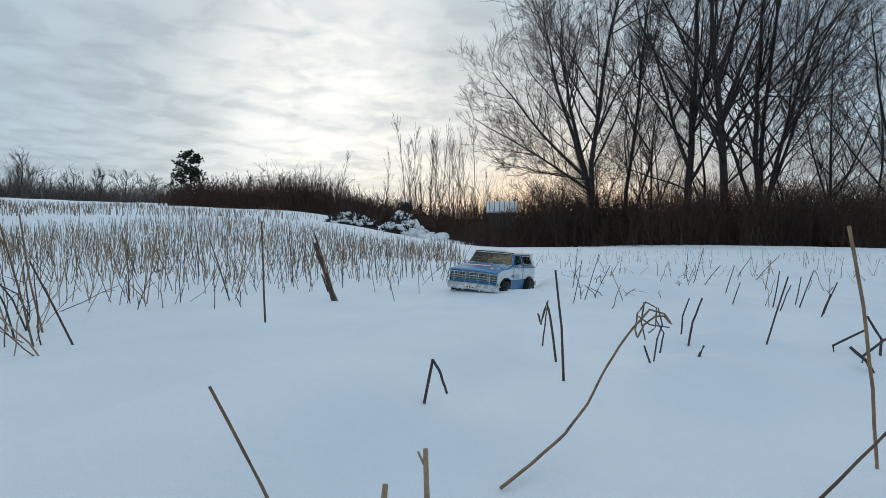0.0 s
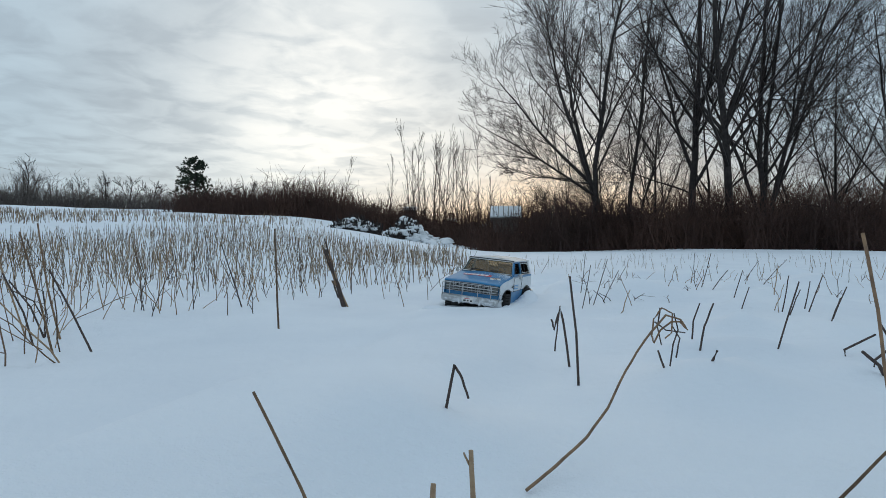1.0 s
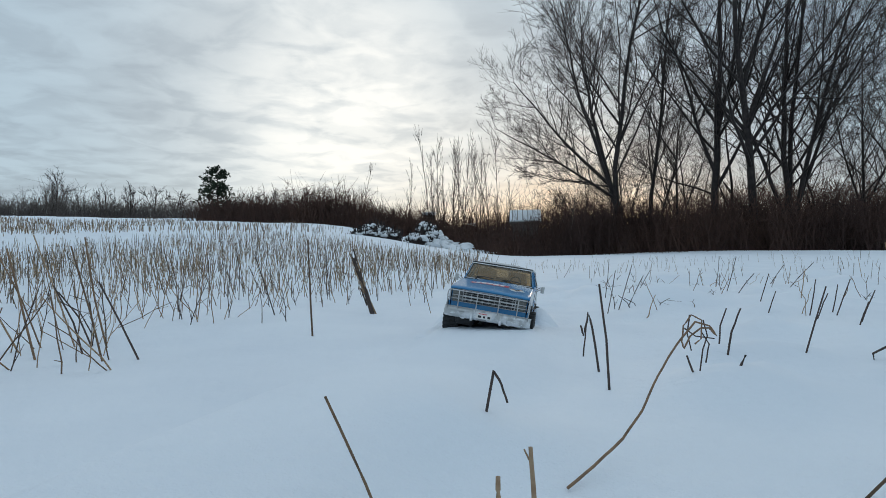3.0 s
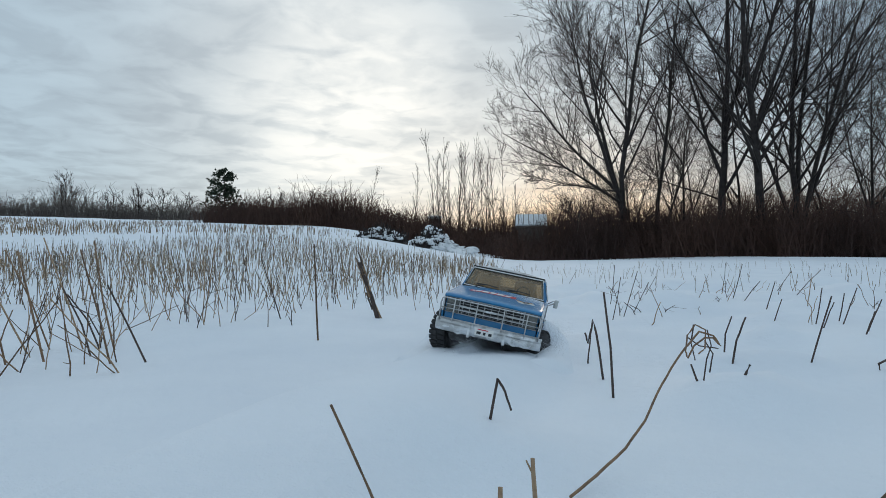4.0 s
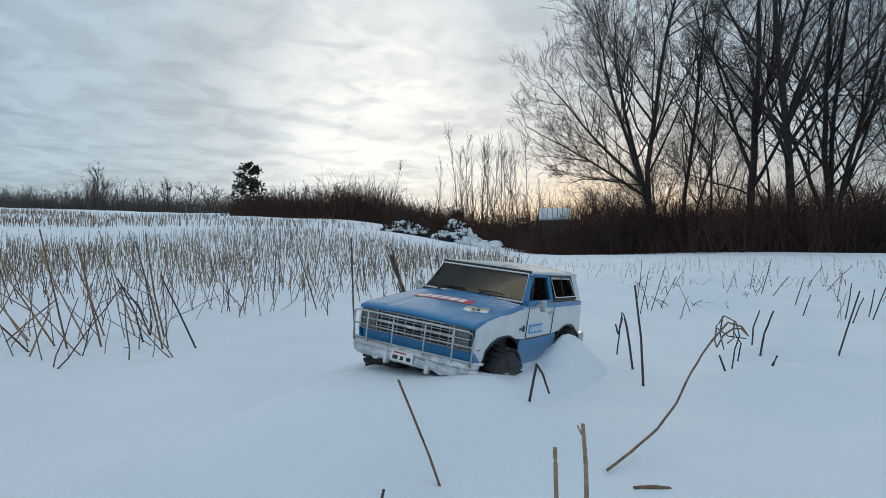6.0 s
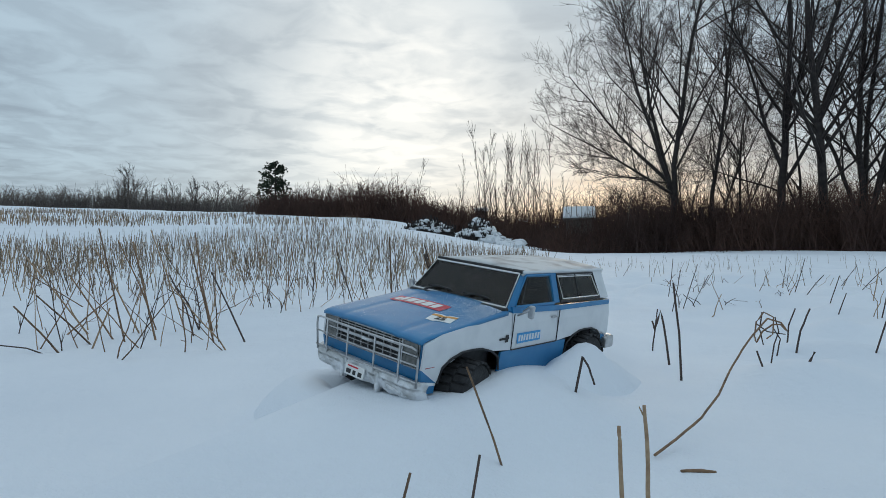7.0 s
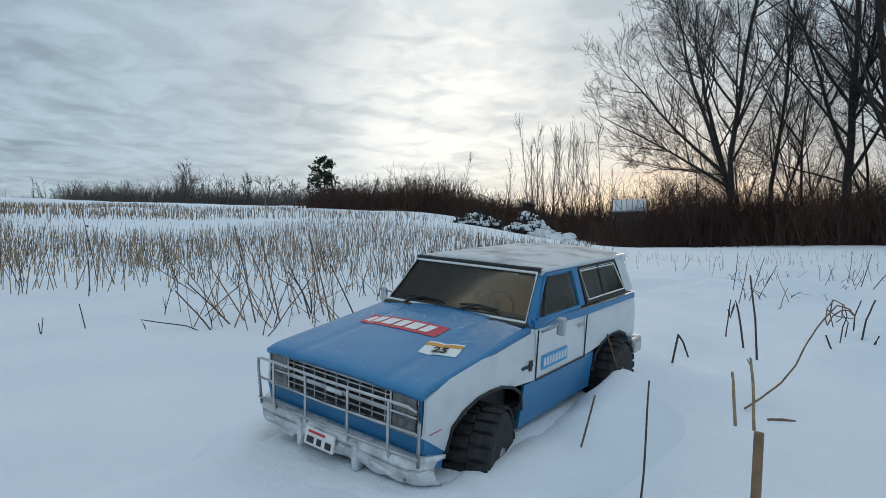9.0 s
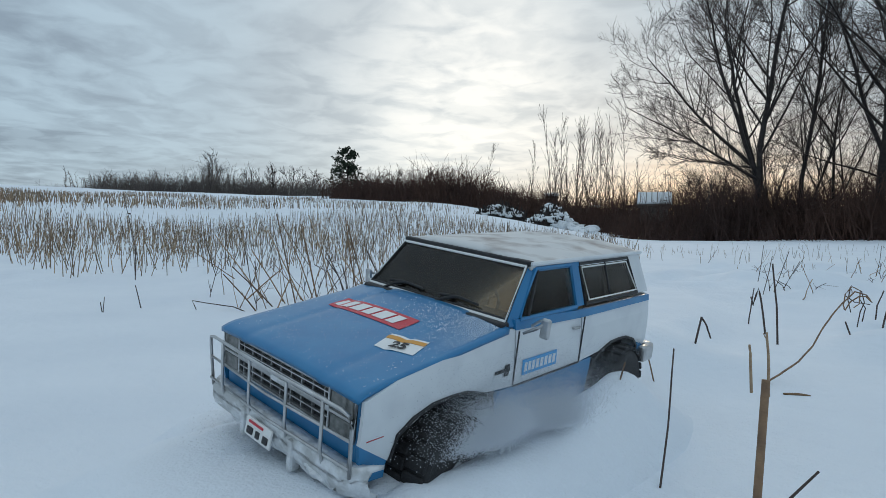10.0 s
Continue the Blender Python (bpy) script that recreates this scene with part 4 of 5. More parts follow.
def stubble(name, count, az, rr, hgt, r, seed, label, tilt=0.16, fade=1.0):
    rng = np.random.default_rng(seed)
    a = np.radians(az[0] + (az[1] - az[0]) * rng.beta(1, fade, count))
    d = np.sqrt(rng.uniform(rr[0] ** 2, rr[1] ** 2, count))
    x, y = d * np.sin(a), d * np.cos(a)
    keep = noise_keep(x, y, rng)
    x, y = x[keep], y[keep]
    z = ground_z(x, y)
    h = rng.uniform(*hgt, len(x))
    tx, ty = rng.normal(0, tilt, len(x)) * h, rng.normal(0, tilt, len(x)) * h
    segs = np.stack([x, y, z - 0.03, x + tx, y + ty, z + h, np.full(len(x), r), np.full(len(x), r * 0.7)], -1)
    return tagged(rods_mesh(name, segs, STUBBLE, 3), label, "stubble", kind="stuff")


def noise_keep(x, y, rng):
    """Rows and patches: the stubble thins out in bands along the old furrows."""
    v = np.sin(y * 0.55 - x * 0.35 + 0.6 * np.sin(x * 0.4)) + 0.6 * np.sin(x * 0.9 + y * 0.21)
    far = np.hypot(x, y) > 7
    bare = (v > rng.normal(0.35, 0.35, len(x))) & far
    clump = np.sin(x * 3.3 + 1.3 * np.sin(y * 2.1)) * np.sin(y * 2.9 + 0.7 + x) + 0.5 * np.sin(x * 7.1 - y * 4.3)
    bare |= (clump < rng.normal(-0.25, 0.3, len(x))) & ~far
    return ~bare & (seg_dist(x, y, PATH_BACK) > 0.2)


stubble("stubble_near", 2200, (-58, 2), (2.7, 6.5), (0.04, 0.23), 0.0023, 31, "dense dry brown stubble standing in snow", 0.27)
stubble("stubble_mid", 6500, (-62, 1), (5.5, 13), (0.08, 0.22), 0.0032, 32, "yellow-brown stubble thinning over the field", fade=1.3)
stubble("stubble_far", 7500, (-66, -8), (12, 34), (0.12, 0.24), 0.008, 33, "far pale stubble patches on the snow", fade=2.2)
stubble("stubble_by_trees", 300, (2, 40), (3.2, 10), (0.03, 0.13), 0.0018, 34, "sparse dry grass stems in snow", 0.3)


# ------------------------------------------------------------ the model car
BLUE = material("blue_paint", (0.014, 0.165, 0.37), 0.36, color2=(0.022, 0.20, 0.41), scale=30, bump=0.03, bump_scale=60, coat=0.25)
WHITE = material("white_paint", (0.68, 0.71, 0.73), 0.4, color2=(0.58, 0.61, 0.64), scale=35, fac=(0.45, 0.8), coat=0.2)
ROOF_WHITE = material("dusty_white_roof", (0.64, 0.64, 0.63), 0.6, color2=(0.30, 0.26, 0.24), scale=22, fac=(0.46, 0.70))
BLACK = material("black_plastic", (0.012, 0.012, 0.014), 0.55, color2=(0.03, 0.03, 0.032), scale=120)
RUBBER = material("tyre_rubber", (0.013, 0.013, 0.014), 0.8, color2=(0.035, 0.035, 0.037), scale=90, bump=0.3)
CHROME = material("worn_chrome", (0.55, 0.56, 0.57), 0.28, 0.85, color2=(0.38, 0.38, 0.38), scale=70)
STEEL = material("frosted_bumper", (0.52, 0.53, 0.53), 0.5, 0.45, color2=(0.75, 0.77, 0.79), scale=55, fac=(0.45, 0.6), bump=0.3, bump_scale=200)
RIM = material("grey_rim", (0.28, 0.28, 0.29), 0.4, 0.6, color2=(0.6, 0.62, 0.64), scale=80, fac=(0.55, 0.7))
BEIGE = material("beige_seat", (0.62, 0.50, 0.32), 0.8, color2=(0.52, 0.42, 0.27), scale=60)
RED = material("red_sticker", (0.55, 0.012, 0.03), 0.35)
STICKER_WHITE = material("white_sticker", (0.8, 0.8, 0.78), 0.4)
ORANGE = material("orange_sticker", (0.65, 0.30, 0.04), 0.45)
CYAN = material("light_blue_sticker", (0.04, 0.30, 0.62), 0.4)
RED_LENS = material("red_marker_lens", (0.35, 0.02, 0.02), 0.2)
LAMP_GLASS = material("headlight_lens", (0.10, 0.105, 0.10), 0.12, 0.2, color2=(0.2, 0.2, 0.19), scale=200)
FROST = material("frost_grains", (0.82, 0.85, 0.88), 0.8)


def mist_material():
    m = material("airborne_snow", (0.74, 0.78, 0.83), 0.9, spec=0.1)
    nt = m.node_tree
    b, out = nt.nodes["Principled BSDF"], nt.nodes["Material Output"]
    mx, tr = nt.nodes.new("ShaderNodeMixShader"), nt.nodes.new("ShaderNodeBsdfTransparent")
    mx.inputs[0].default_value = 0.5
    nt.links.new(tr.outputs[0], mx.inputs[1])
    nt.links.new(b.outputs[0], mx.inputs[2])
    nt.links.new(mx.outputs[0], out.inputs[0])
    return m


MIST = mist_material()


def glass_material():
    m = bpy.data.materials.new("smoked_glass")
    m.use_nodes = True
    nt = m.node_tree
    N, L = nt.nodes.new, nt.links.new
    nt.nodes.remove(nt.nodes["Principled BSDF"])
    tr, gl, mx = N("ShaderNodeBsdfTransparent"), N("ShaderNodeBsdfGlossy"), N("ShaderNodeMixShader")
    tr.inputs[0].default_value = (0.74, 0.66, 0.54, 1)
    gl.inputs["Roughness"].default_value = 0.06
    fr = N("ShaderNodeFresnel")
    fr.inputs[0].default_value = 1.45
    L(fr.outputs[0], mx.inputs[0])
    L(tr.outputs[0], mx.inputs[1])
    L(gl.outputs[0], mx.inputs[2])
    L(mx.outputs[0], nt.nodes["Material Output"].inputs[0])
    return m


GLASS = glass_material()
AXLE_F, AXLE_R, AXLE_Z, TRACK, TYRE_R = 0.137, -0.143, 0.078, 0.092, 0.043
ARCH = 0.056


def side_x(z):
    """Half width of the car at height z: fullest at the waist, tucked below, leaning in above the belt."""
    pts = [(0.07, 0.0915), (0.10, 0.0950), (0.125, 0.0965), (0.15, 0.0950), (0.170, 0.0920), (0.214, 0.0775)]
    return float(np.interp(z, [p[0] for p in pts], [p[1] for p in pts]))


def side_panel(poly, sign, thick=0.003, out=0.0, cuts=(0.10, 0.118, 0.135, 0.152)):
    """Body side between the points (y, z), following the bulge of the flank."""
    bm = bmesh.new()
    f = bm.faces.new([bm.verts.new((0, y, z)) for y, z in poly])
    bmesh.ops.triangulate(bm, faces=[f])
    for c in cuts:
        bmesh.ops.bisect_plane(bm, geom=bm.verts[:] + bm.edges[:] + bm.faces[:], plane_co=(0, 0, c), plane_no=(0, 0, 1))
    rim = [(e.verts[0], e.verts[1]) for e in bm.edges if e.is_boundary]
    inner = bmesh.ops.duplicate(bm, geom=bm.verts[:] + bm.edges[:] + bm.faces[:])
    twin = inner["vert_map"]
    si = {v for v in inner["geom"] if isinstance(v, bmesh.types.BMVert)}
    for v in bm.verts:
        v.co.x = sign * (side_x(v.co.z) + out - (thick if v in si else 0))
    for p, q in rim:
        bm.faces.new((p, q, twin[q], twin[p]))
    return bm


def arch_pts(yc, zc, a0, a1, n=9, r=ARCH):
    """Squared-off wheel arch as points (y, z)."""
    out = []
    for i in range(n):
        a = radians(a0 + (a1 - a0) * i / (n - 1))
        c, s = math.cos(a), math.sin(a)
        p = 2.7
        k = (abs(c) ** p + abs(s) ** p) ** (-1 / p)
        out.append((yc + r * k * c, zc + r * 0.90 * k * s))
    return out


def lathe_bm(profile, k=28):
    """Turns (x, r) pairs about the x axis."""
    bm = bmesh.new()
    rings = []
    for x, r in profile:
        rings.append([bm.verts.new((x, r * math.cos(2 * math.pi * q / k), r * math.sin(2 * math.pi * q / k))) for q in range(k)])
    for A, B in zip(rings, rings[1:]):
        for q in range(k):
            bm.faces.new((A[q], A[(q + 1) % k], B[(q + 1) % k], B[q]))
    bm.faces.new(rings[0])
    bm.faces.new(rings[-1])
    return bm


def wheel(car, x, y, sign):
    w = new("wheel")
    w.parent = car
    w.matrix_basis = pose(x, y, AXLE_Z - (0.008 if y > 0 else 0.002))
    R, hw = TYRE_R, 0.019
    bms = [lathe_bm([(-hw, 0.026), (-hw, 0.036), (-hw * 0.93, R - 0.005), (-hw * 0.7, R - 0.002), (hw * 0.7, R - 0.002), (hw * 0.93, R - 0.005), (hw, 0.036), (hw, 0.026)], 32)]
    for k in range(24):
        a = 2 * math.pi * k / 24
        for s in (-1, 1):
            b = box_bm(hw * 0.98, 0.0085, 0.0035, (s * hw * 0.5, 0, R - 0.0012), 0.001, 1)
            bmesh.ops.rotate(b, matrix=Euler((a + s * 0.08, 0, 0)).to_matrix(), verts=b.verts)
            bms.append(b)
    part("tyre", join_bm(bms), RUBBER, w, "chunky black lugged tyre")
    o = sign * hw
    rim = lathe_bm([(o * 0.1, 0.026), (o * 0.98, 0.0262), (o * 1.0, 0.0245), (o * 0.6, 0.021), (o * 0.5, 0.010), (o * 1.0, 0.009), (o * 1.05, 0.006), (o * 1.05, 0.001)], 28)
    part("rim", rim, RIM, w, "grey steel rim packed with snow", True)
    for k in range(6):
        a = 2 * math.pi * k / 6
        part("lug_nut", box_bm(0.003, 0.0025, 0.0025, (o * 0.75, 0.014 * math.cos(a), 0.014 * math.sin(a)), 0.0005, 1), CHROME, w)
    return w


def hood_z(x, y):
    u = (y - 0.069) / 0.151
    z = 0.1715 - 0.0205 * u
    z += 0.0045 * (1 - (x / 0.092) ** 2) * (1 - 0.5 * u)
    z -= 0.0012 * math.exp(-((abs(x) - 0.052) / 0.004) ** 2)
    lip = max(0.0, (u - 0.90) / 0.10)
    return z - 0.003 * lip * lip


def grid_bm(fun, nu, nv, thick):
    """A curved sheet fun(u, v) -> point with thickness downwards."""
    bm = bmesh.new()
    rows = [[bm.verts.new(fun(i / nu, j / nv)) for j in range(nv + 1)] for i in range(nu + 1)]
    low = [[bm.verts.new(Vector(fun(i / nu, j / nv)) - Vector((0, 0, thick))) for j in range(nv + 1)] for i in range(nu + 1)]
    for i in range(nu):
        for j in range(nv):
            bm.faces.new((rows[i][j], rows[i + 1][j], rows[i + 1][j + 1], rows[i][j + 1]))
            bm.faces.new((low[i][j], low[i][j + 1], low[i + 1][j + 1], low[i + 1][j]))
    for i in range(nu):
        for j in (0, nv):
            bm.faces.new((rows[i][j], rows[i + 1][j], low[i + 1][j], low[i][j]))
    for j in range(nv):
        for i in (0, nu):
            bm.faces.new((rows[i][j], rows[i][j + 1], low[i][j + 1], low[i][j]))
    return bm


def text_part(body, size, m, mat, parent, name="writing"):
    cu = bpy.data.curves.new(name, "FONT")
    cu.body, cu.size, cu.extrude, cu.align_x, cu.align_y = body, size, 0.0002, "CENTER", "CENTER"
    cu.offset = size * 0.02
    ob = new(name, cu)
    ob.parent = parent
    ob.matrix_basis = m
    cu.materials.append(mat)
    return ob


def window(car, name, corners, inward, frame_mat, w=0.0022):
    """Pane with a raised frame along its edge."""
    P = [Vector(p) for p in corners]
    pane = part(name, panel_bm(P, 0.0012, inward), GLASS, car, "smoked window")
    pane.visible_shadow = False
    part("window_frame", tube_bm(P, w, 6, True), frame_mat, pane)
    return pane


def build_car():
    car = new("model_car")
    tagged(car, "blue and white scale model off-road car ploughing through snow", "model car")
    yf, yc, yr = 0.220, 0.069, -0.222
    # ---- flanks
    for s in (-1, 1):
        fa = arch_pts(AXLE_F, AXLE_Z, 165, 15)
        ra = arch_pts(AXLE_R, AXLE_Z, 165, 15)
        top = lambda y: hood_z(0.092, min(max(y, yc), yf)) - 0.001
        z_split = 0.1175
        fender = [(0.060, z_split), (0.060, 0.1695), (yc, 0.1700)] + [(y, top(y)) for y in (0.11, 0.15, 0.19)] + [(yf - 0.002, top(yf) - 0.002), (yf, 0.110)] + [p for p in reversed(fa) if p[1] > 0.1175 or p[0] > AXLE_F]
        part("front_fender", side_panel(fender, s), WHITE, car, "white front fender")
        door = [(0.0585, z_split), (-0.0600, z_split), (-0.0610, 0.1660), (0.0585, 0.1690)]
        part("door", side_panel(door, s), WHITE, car, "white door with a blue window frame")
        quarter = [(-0.0620, z_split)] + [p for p in reversed(ra) if p[1] > z_split] + [(-0.2035, z_split), (-0.2180, 0.105), (yr, 0.110), (yr, 0.166), (-0.0625, 0.166)]
        part("rear_quarter", side_panel(quarter, s), WHITE, car, "white rear quarter panel")
        stripe = [(-0.0610, 0.1655), (0.060, 0.1690), (0.060, 0.1755), (-0.0610, 0.1720), (yr + 0.002, 0.1715), (yr + 0.002, 0.1655)]
        part("belt_stripe", side_panel(stripe, s, 0.003, 0.0012, ()), BLUE, car, "blue stripe along the belt line")
        rocker = [(AXLE_F - ARCH, z_split - 0.0008), (AXLE_F - ARCH + 0.001, 0.072), (AXLE_R + ARCH - 0.001, 0.072), (AXLE_R + ARCH, z_split - 0.0008)]
        part("rocker_panel", side_panel(rocker, s), BLUE, car, "blue lower body side")
        nose = [(AXLE_F + ARCH, 0.112), (AXLE_F + ARCH + 0.002, 0.080), (yf - 0.004, 0.082), (yf, 0.1095)]
        part("nose_corner", side_panel(nose, s, cuts=()), BLUE, car, "blue lower nose corner")
        tail = [(AXLE_R - ARCH, 0.1165), (-0.2175, 0.104), (-0.2175, 0.086), (AXLE_R - ARCH, 0.080)]
        part("tail_corner", side_panel(tail, s, cuts=()), BLUE, car)
        for yy, pts in ((AXLE_F, fa), (AXLE_R, ra)):
            part("arch_trim", tube_bm([(s * (side_x(z) + 0.0008), y, z) for y, z in pts], 0.0016, 6), BLACK, car, "black wheel arch trim")
            part("wheel_well", box_bm(0.05, 0.112, 0.10, (s * 0.055, yy, 0.105), 0.01), BLACK, car)
        part("side_moulding", box_bm(0.002, 0.118, 0.0022, (s * 0.0972, 0.0, z_split), 0.0006, 1), BLACK, car)
        part("door_gap", box_bm(0.001, 0.0014, 0.052, (s * 0.0965, 0.0592, 0.143), 0), BLACK, car)
        part("door_gap", box_bm(0.001, 0.0014, 0.050, (s * 0.0965, -0.0612, 0.142), 0), BLACK, car)
        part("door_handle", box_bm(0.003, 0.013, 0.003, (s * 0.0965, -0.047, 0.157), 0.001), CHROME, car, "chrome door handle")
        part("side_marker", box_bm(0.002, 0.016, 0.0035, (s * 0.0950, 0.207, 0.1125), 0.001), RED_LENS, car, "red side marker lens")
        # ---- cabin sides
        X = lambda z: s * side_x(z)
        zt, zb = 0.2115, 0.1745
        inw = (-s, 0, 0)
        part("front_pillar", panel_bm([(X(0.171) - s * 0.004, 0.071, 0.171), (X(0.171), 0.058, 0.171), (X(zt), 0.012, zt), (X(zt) - s * 0.004, 0.023, zt)], 0.004, inw, 0.0006), BLUE, car, "blue windscreen pillar")
        part("door_pillar", panel_bm([(X(zb), -0.050, zb), (X(zb), -0.068, zb), (X(zt), -0.064, zt), (X(zt), -0.047, zt)], 0.004, inw, 0.0006), BLUE, car, "blue door pillar")
        part("rear_pillar", panel_bm([(X(zb), -0.186, zb), (X(zb), yr + 0.002, zb), (X(zt), -0.204, zt), (X(zt), -0.171, zt)], 0.004, inw, 0.0006), WHITE, car, "white rear pillar")
        part("window_rail", panel_bm([(X(zt - 0.003), 0.018, zt - 0.003), (X(zt - 0.003), -0.066, zt - 0.003), (X(0.2155), -0.066, 0.2155), (X(0.2155), 0.018, 0.2155)], 0.004, inw), BLUE, car, "blue upper door frame")
        part("window_rail", panel_bm([(X(zt - 0.003), -0.066, zt - 0.003), (X(zt - 0.003), -0.204, zt - 0.003), (X(0.2155), -0.204, 0.2155), (X(0.2155), -0.066, 0.2155)], 0.004, inw), WHITE, car)
        k = 0.9985
        window(car, "door_window", [(X(zb) * k, 0.052, zb), (X(zb) * k, -0.051, zb), (X(zt) * k, -0.048, zt - 0.001), (X(zt) * k, 0.014, zt - 0.001)], inw, BLUE)
        part("vent_divider", tube_bm([(X(zb), 0.036, zb), (X(zt), 0.010, zt - 0.001)], 0.0014, 6), BLACK, car)
        window(car, "quarter_window", [(X(zb), -0.0695, zb + 0.001), (X(zb), -0.185, zb + 0.001), (X(zt), -0.171, zt - 0.001), (X(zt), -0.0655, zt - 0.001)], inw, BLACK, 0.0017)
        trim = [(X(zb) + s * 0.0012, -0.0735, zb + 0.0045), (X(zb) + s * 0.0012, -0.1795, zb + 0.0045), (X(zt) + s * 0.0012, -0.1675, zt - 0.0045), (X(zt) + s * 0.0012, -0.0700, zt - 0.0045)]
        part("window_trim", tube_bm(trim, 0.0008, 6, True), STICKER_WHITE, car, "thin bright trim round the rear side window")
        part("quarter_divider", tube_bm([(X(zb), -0.122, zb), (X(zt), -0.117, zt)], 0.0012, 6), BLACK, car)
        # ---- mirror
        m = new("mirror")
        m.parent = car
        m.location = (s * 0.0965, 0.044, 0.1725)
        part("mirror_arm", tube_bm([(0, 0.008, -0.006), (s * 0.012, 0.006, 0.0), (s * 0.016, 0.0, 0.004)], 0.0014, 6), CHROME, m)
        part("mirror_arm", tube_bm([(0, -0.006, -0.002), (s * 0.010, -0.002, 0.004), (s * 0.016, 0.0, 0.004)], 0.0012, 6), CHROME, m)
        part("mirror_head", box_bm(0.009, 0.005, 0.015, (s * 0.017, 0.001, 0.0), 0.002), CHROME, m, "chrome mirror head")
    # ---- hood, windscreen, roof, tail
    part("hood", grid_bm(lambda u, v: ((v * 2 - 1) * 0.0935, 0.072 + 0.150 * u, hood_z((v * 2 - 1) * 0.092, 0.069 + 0.151 * u)), 26, 40, 0.004), BLUE, car, "blue hood dusted with frost", True)
    part("cowl", box_bm(0.178, 0.012, 0.006, (0, 0.071, 0.171), 0.002), BLACK, car)
    ws = window(car, "windscreen", [(-0.086, 0.0685, 0.1745), (0.086, 0.0685, 0.1745), (0.0745, 0.0235, 0.2125), (-0.0745, 0.0235, 0.2125)], (0, -1, -0.3), BLACK, 0.0024)
    part("windscreen_trim", tube_bm([(-0.0865, 0.0705, 0.1742), (0.0865, 0.0705, 0.1742), (0.0752, 0.0252, 0.2128), (-0.0752, 0.0252, 0.2128)], 0.0014, 6, True), STICKER_WHITE, ws, "bright windscreen trim")
    part("windscreen_header", box_bm(0.156, 0.008, 0.005, (0, 0.0195, 0.2150), 0.0015), BLACK, car)

    def roof_pt(u, v):
        x = (v * 2 - 1)
        y = 0.021 - 0.227 * u
        end = max(0.0, abs(u * 2 - 1) - 0.93) / 0.07
        rib = 0.0012 * max(0.0, math.sin(v * math.pi * 9)) * (1 if 0.34 < u < 0.95 else 0)
        return (x * 0.0785, y, 0.2165 + 0.0062 * (1 - abs(x) ** 2.6) - 0.003 * end ** 2 + rib)
    part("roof", grid_bm(roof_pt, 30, 60, 0.004), ROOF_WHITE, car, "dusty white ribbed roof", True)
    part("roof_edge", tube_bm([(-0.0785, 0.021, 0.215), (0.0785, 0.021, 0.215), (0.0785, -0.206, 0.215), (-0.0785, -0.206, 0.215)], 0.0022, 6, True), WHITE, car)
    part("tailgate", panel_bm([(-0.090, yr, 0.100), (0.090, yr, 0.100), (0.090, yr, 0.172), (-0.090, yr, 0.172)], 0.004, (0, 1, 0), 0.001), WHITE, car, "white tailgate")
    window(car, "rear_window", [(-0.080, yr + 0.002, 0.175), (0.080, yr + 0.002, 0.175), (0.072, -0.206, 0.212), (-0.072, -0.206, 0.212)], (0, 1, 0), BLACK)
    part("rear_bumper", box_bm(0.205, 0.014, 0.020, (0, yr - 0.010, 0.096), 0.004), CHROME, car, "chrome rear bumper")
    for s in (-1, 1):
        part("tail_lamp", box_bm(0.016, 0.004, 0.034, (s * 0.080, yr - 0.001, 0.136), 0.001), RED_LENS, car, "red tail lamp")
        part("end_cap", box_bm(0.012, 0.03, 0.018, (s * 0.099, yr + 0.004, 0.096), 0.004), CHROME, car)
    # ---- floor pan and interior
    part("floor_pan", box_bm(0.150, 0.400, 0.010, (0, 0.0, 0.086), 0.003), BLACK, car)
    part("interior_tub", box_bm(0.165, 0.255, 0.012, (0, -0.075, 0.150), 0.003), BLACK, car)
    part("dashboard", box_bm(0.160, 0.026, 0.020, (0, 0.050, 0.166), 0.006), BLACK, car)
    for x in (-0.040, 0.040):
        st = new("seat")
        st.parent = car
        st.location = (x, 0.002, 0.158)
        part("backrest", box_bm(0.048, 0.014, 0.044, (0, -0.012, 0.024), 0.005, rot=(-8, 0, 0)), BEIGE, st, "beige backrest")
        part("cushion", box_bm(0.048, 0.040, 0.012, (0, 0.010, 0.004), 0.004), BEIGE, st)
    part("rear_bench", box_bm(0.130, 0.014, 0.034, (0, -0.110, 0.172), 0.005), BEIGE, car, "beige rear bench")
    ring = [(-0.040 + 0.014 * math.cos(a), 0.030 + 0.004 * math.sin(a), 0.180 + 0.013 * math.sin(a)) for a in np.linspace(0, 2 * math.pi, 16, endpoint=False)]
    part("steering_wheel", tube_bm(ring, 0.0016, 6, True), BLACK, car)
    # ---- wipers
    for x in (-0.006, 0.062):
        w = new("wiper")
        w.parent = car
        part("wiper_arm", tube_bm([(x, 0.074, 0.1735), (x - 0.010, 0.069, 0.1785), (x - 0.022, 0.064, 0.1815)], 0.0013, 6), BLACK, w)
        part("wiper_blade", tube_bm([(x - 0.002, 0.0655, 0.1800), (x - 0.024, 0.0640, 0.1815), (x - 0.048, 0.0655, 0.1800)], 0.0012, 6), BLACK, w)
    # ---- face
    part("face_panel", box_bm(0.180, 0.006, 0.066, (0, yf - 0.006, 0.115), 0.002), BLUE, car, "blue lower front panel")
    part("grille_back", box_bm(0.176, 0.002, 0.0355, (0, yf - 0.0025, 0.1287), 0.0), BLACK, car)
    g = new("grille")
    g.parent = car
    fz0, fz1 = 0.1105, 0.1450
    ring = [(-0.0895, yf, fz0), (0.0895, yf, fz0), (0.0895, yf, fz1), (-0.0895, yf, fz1)]
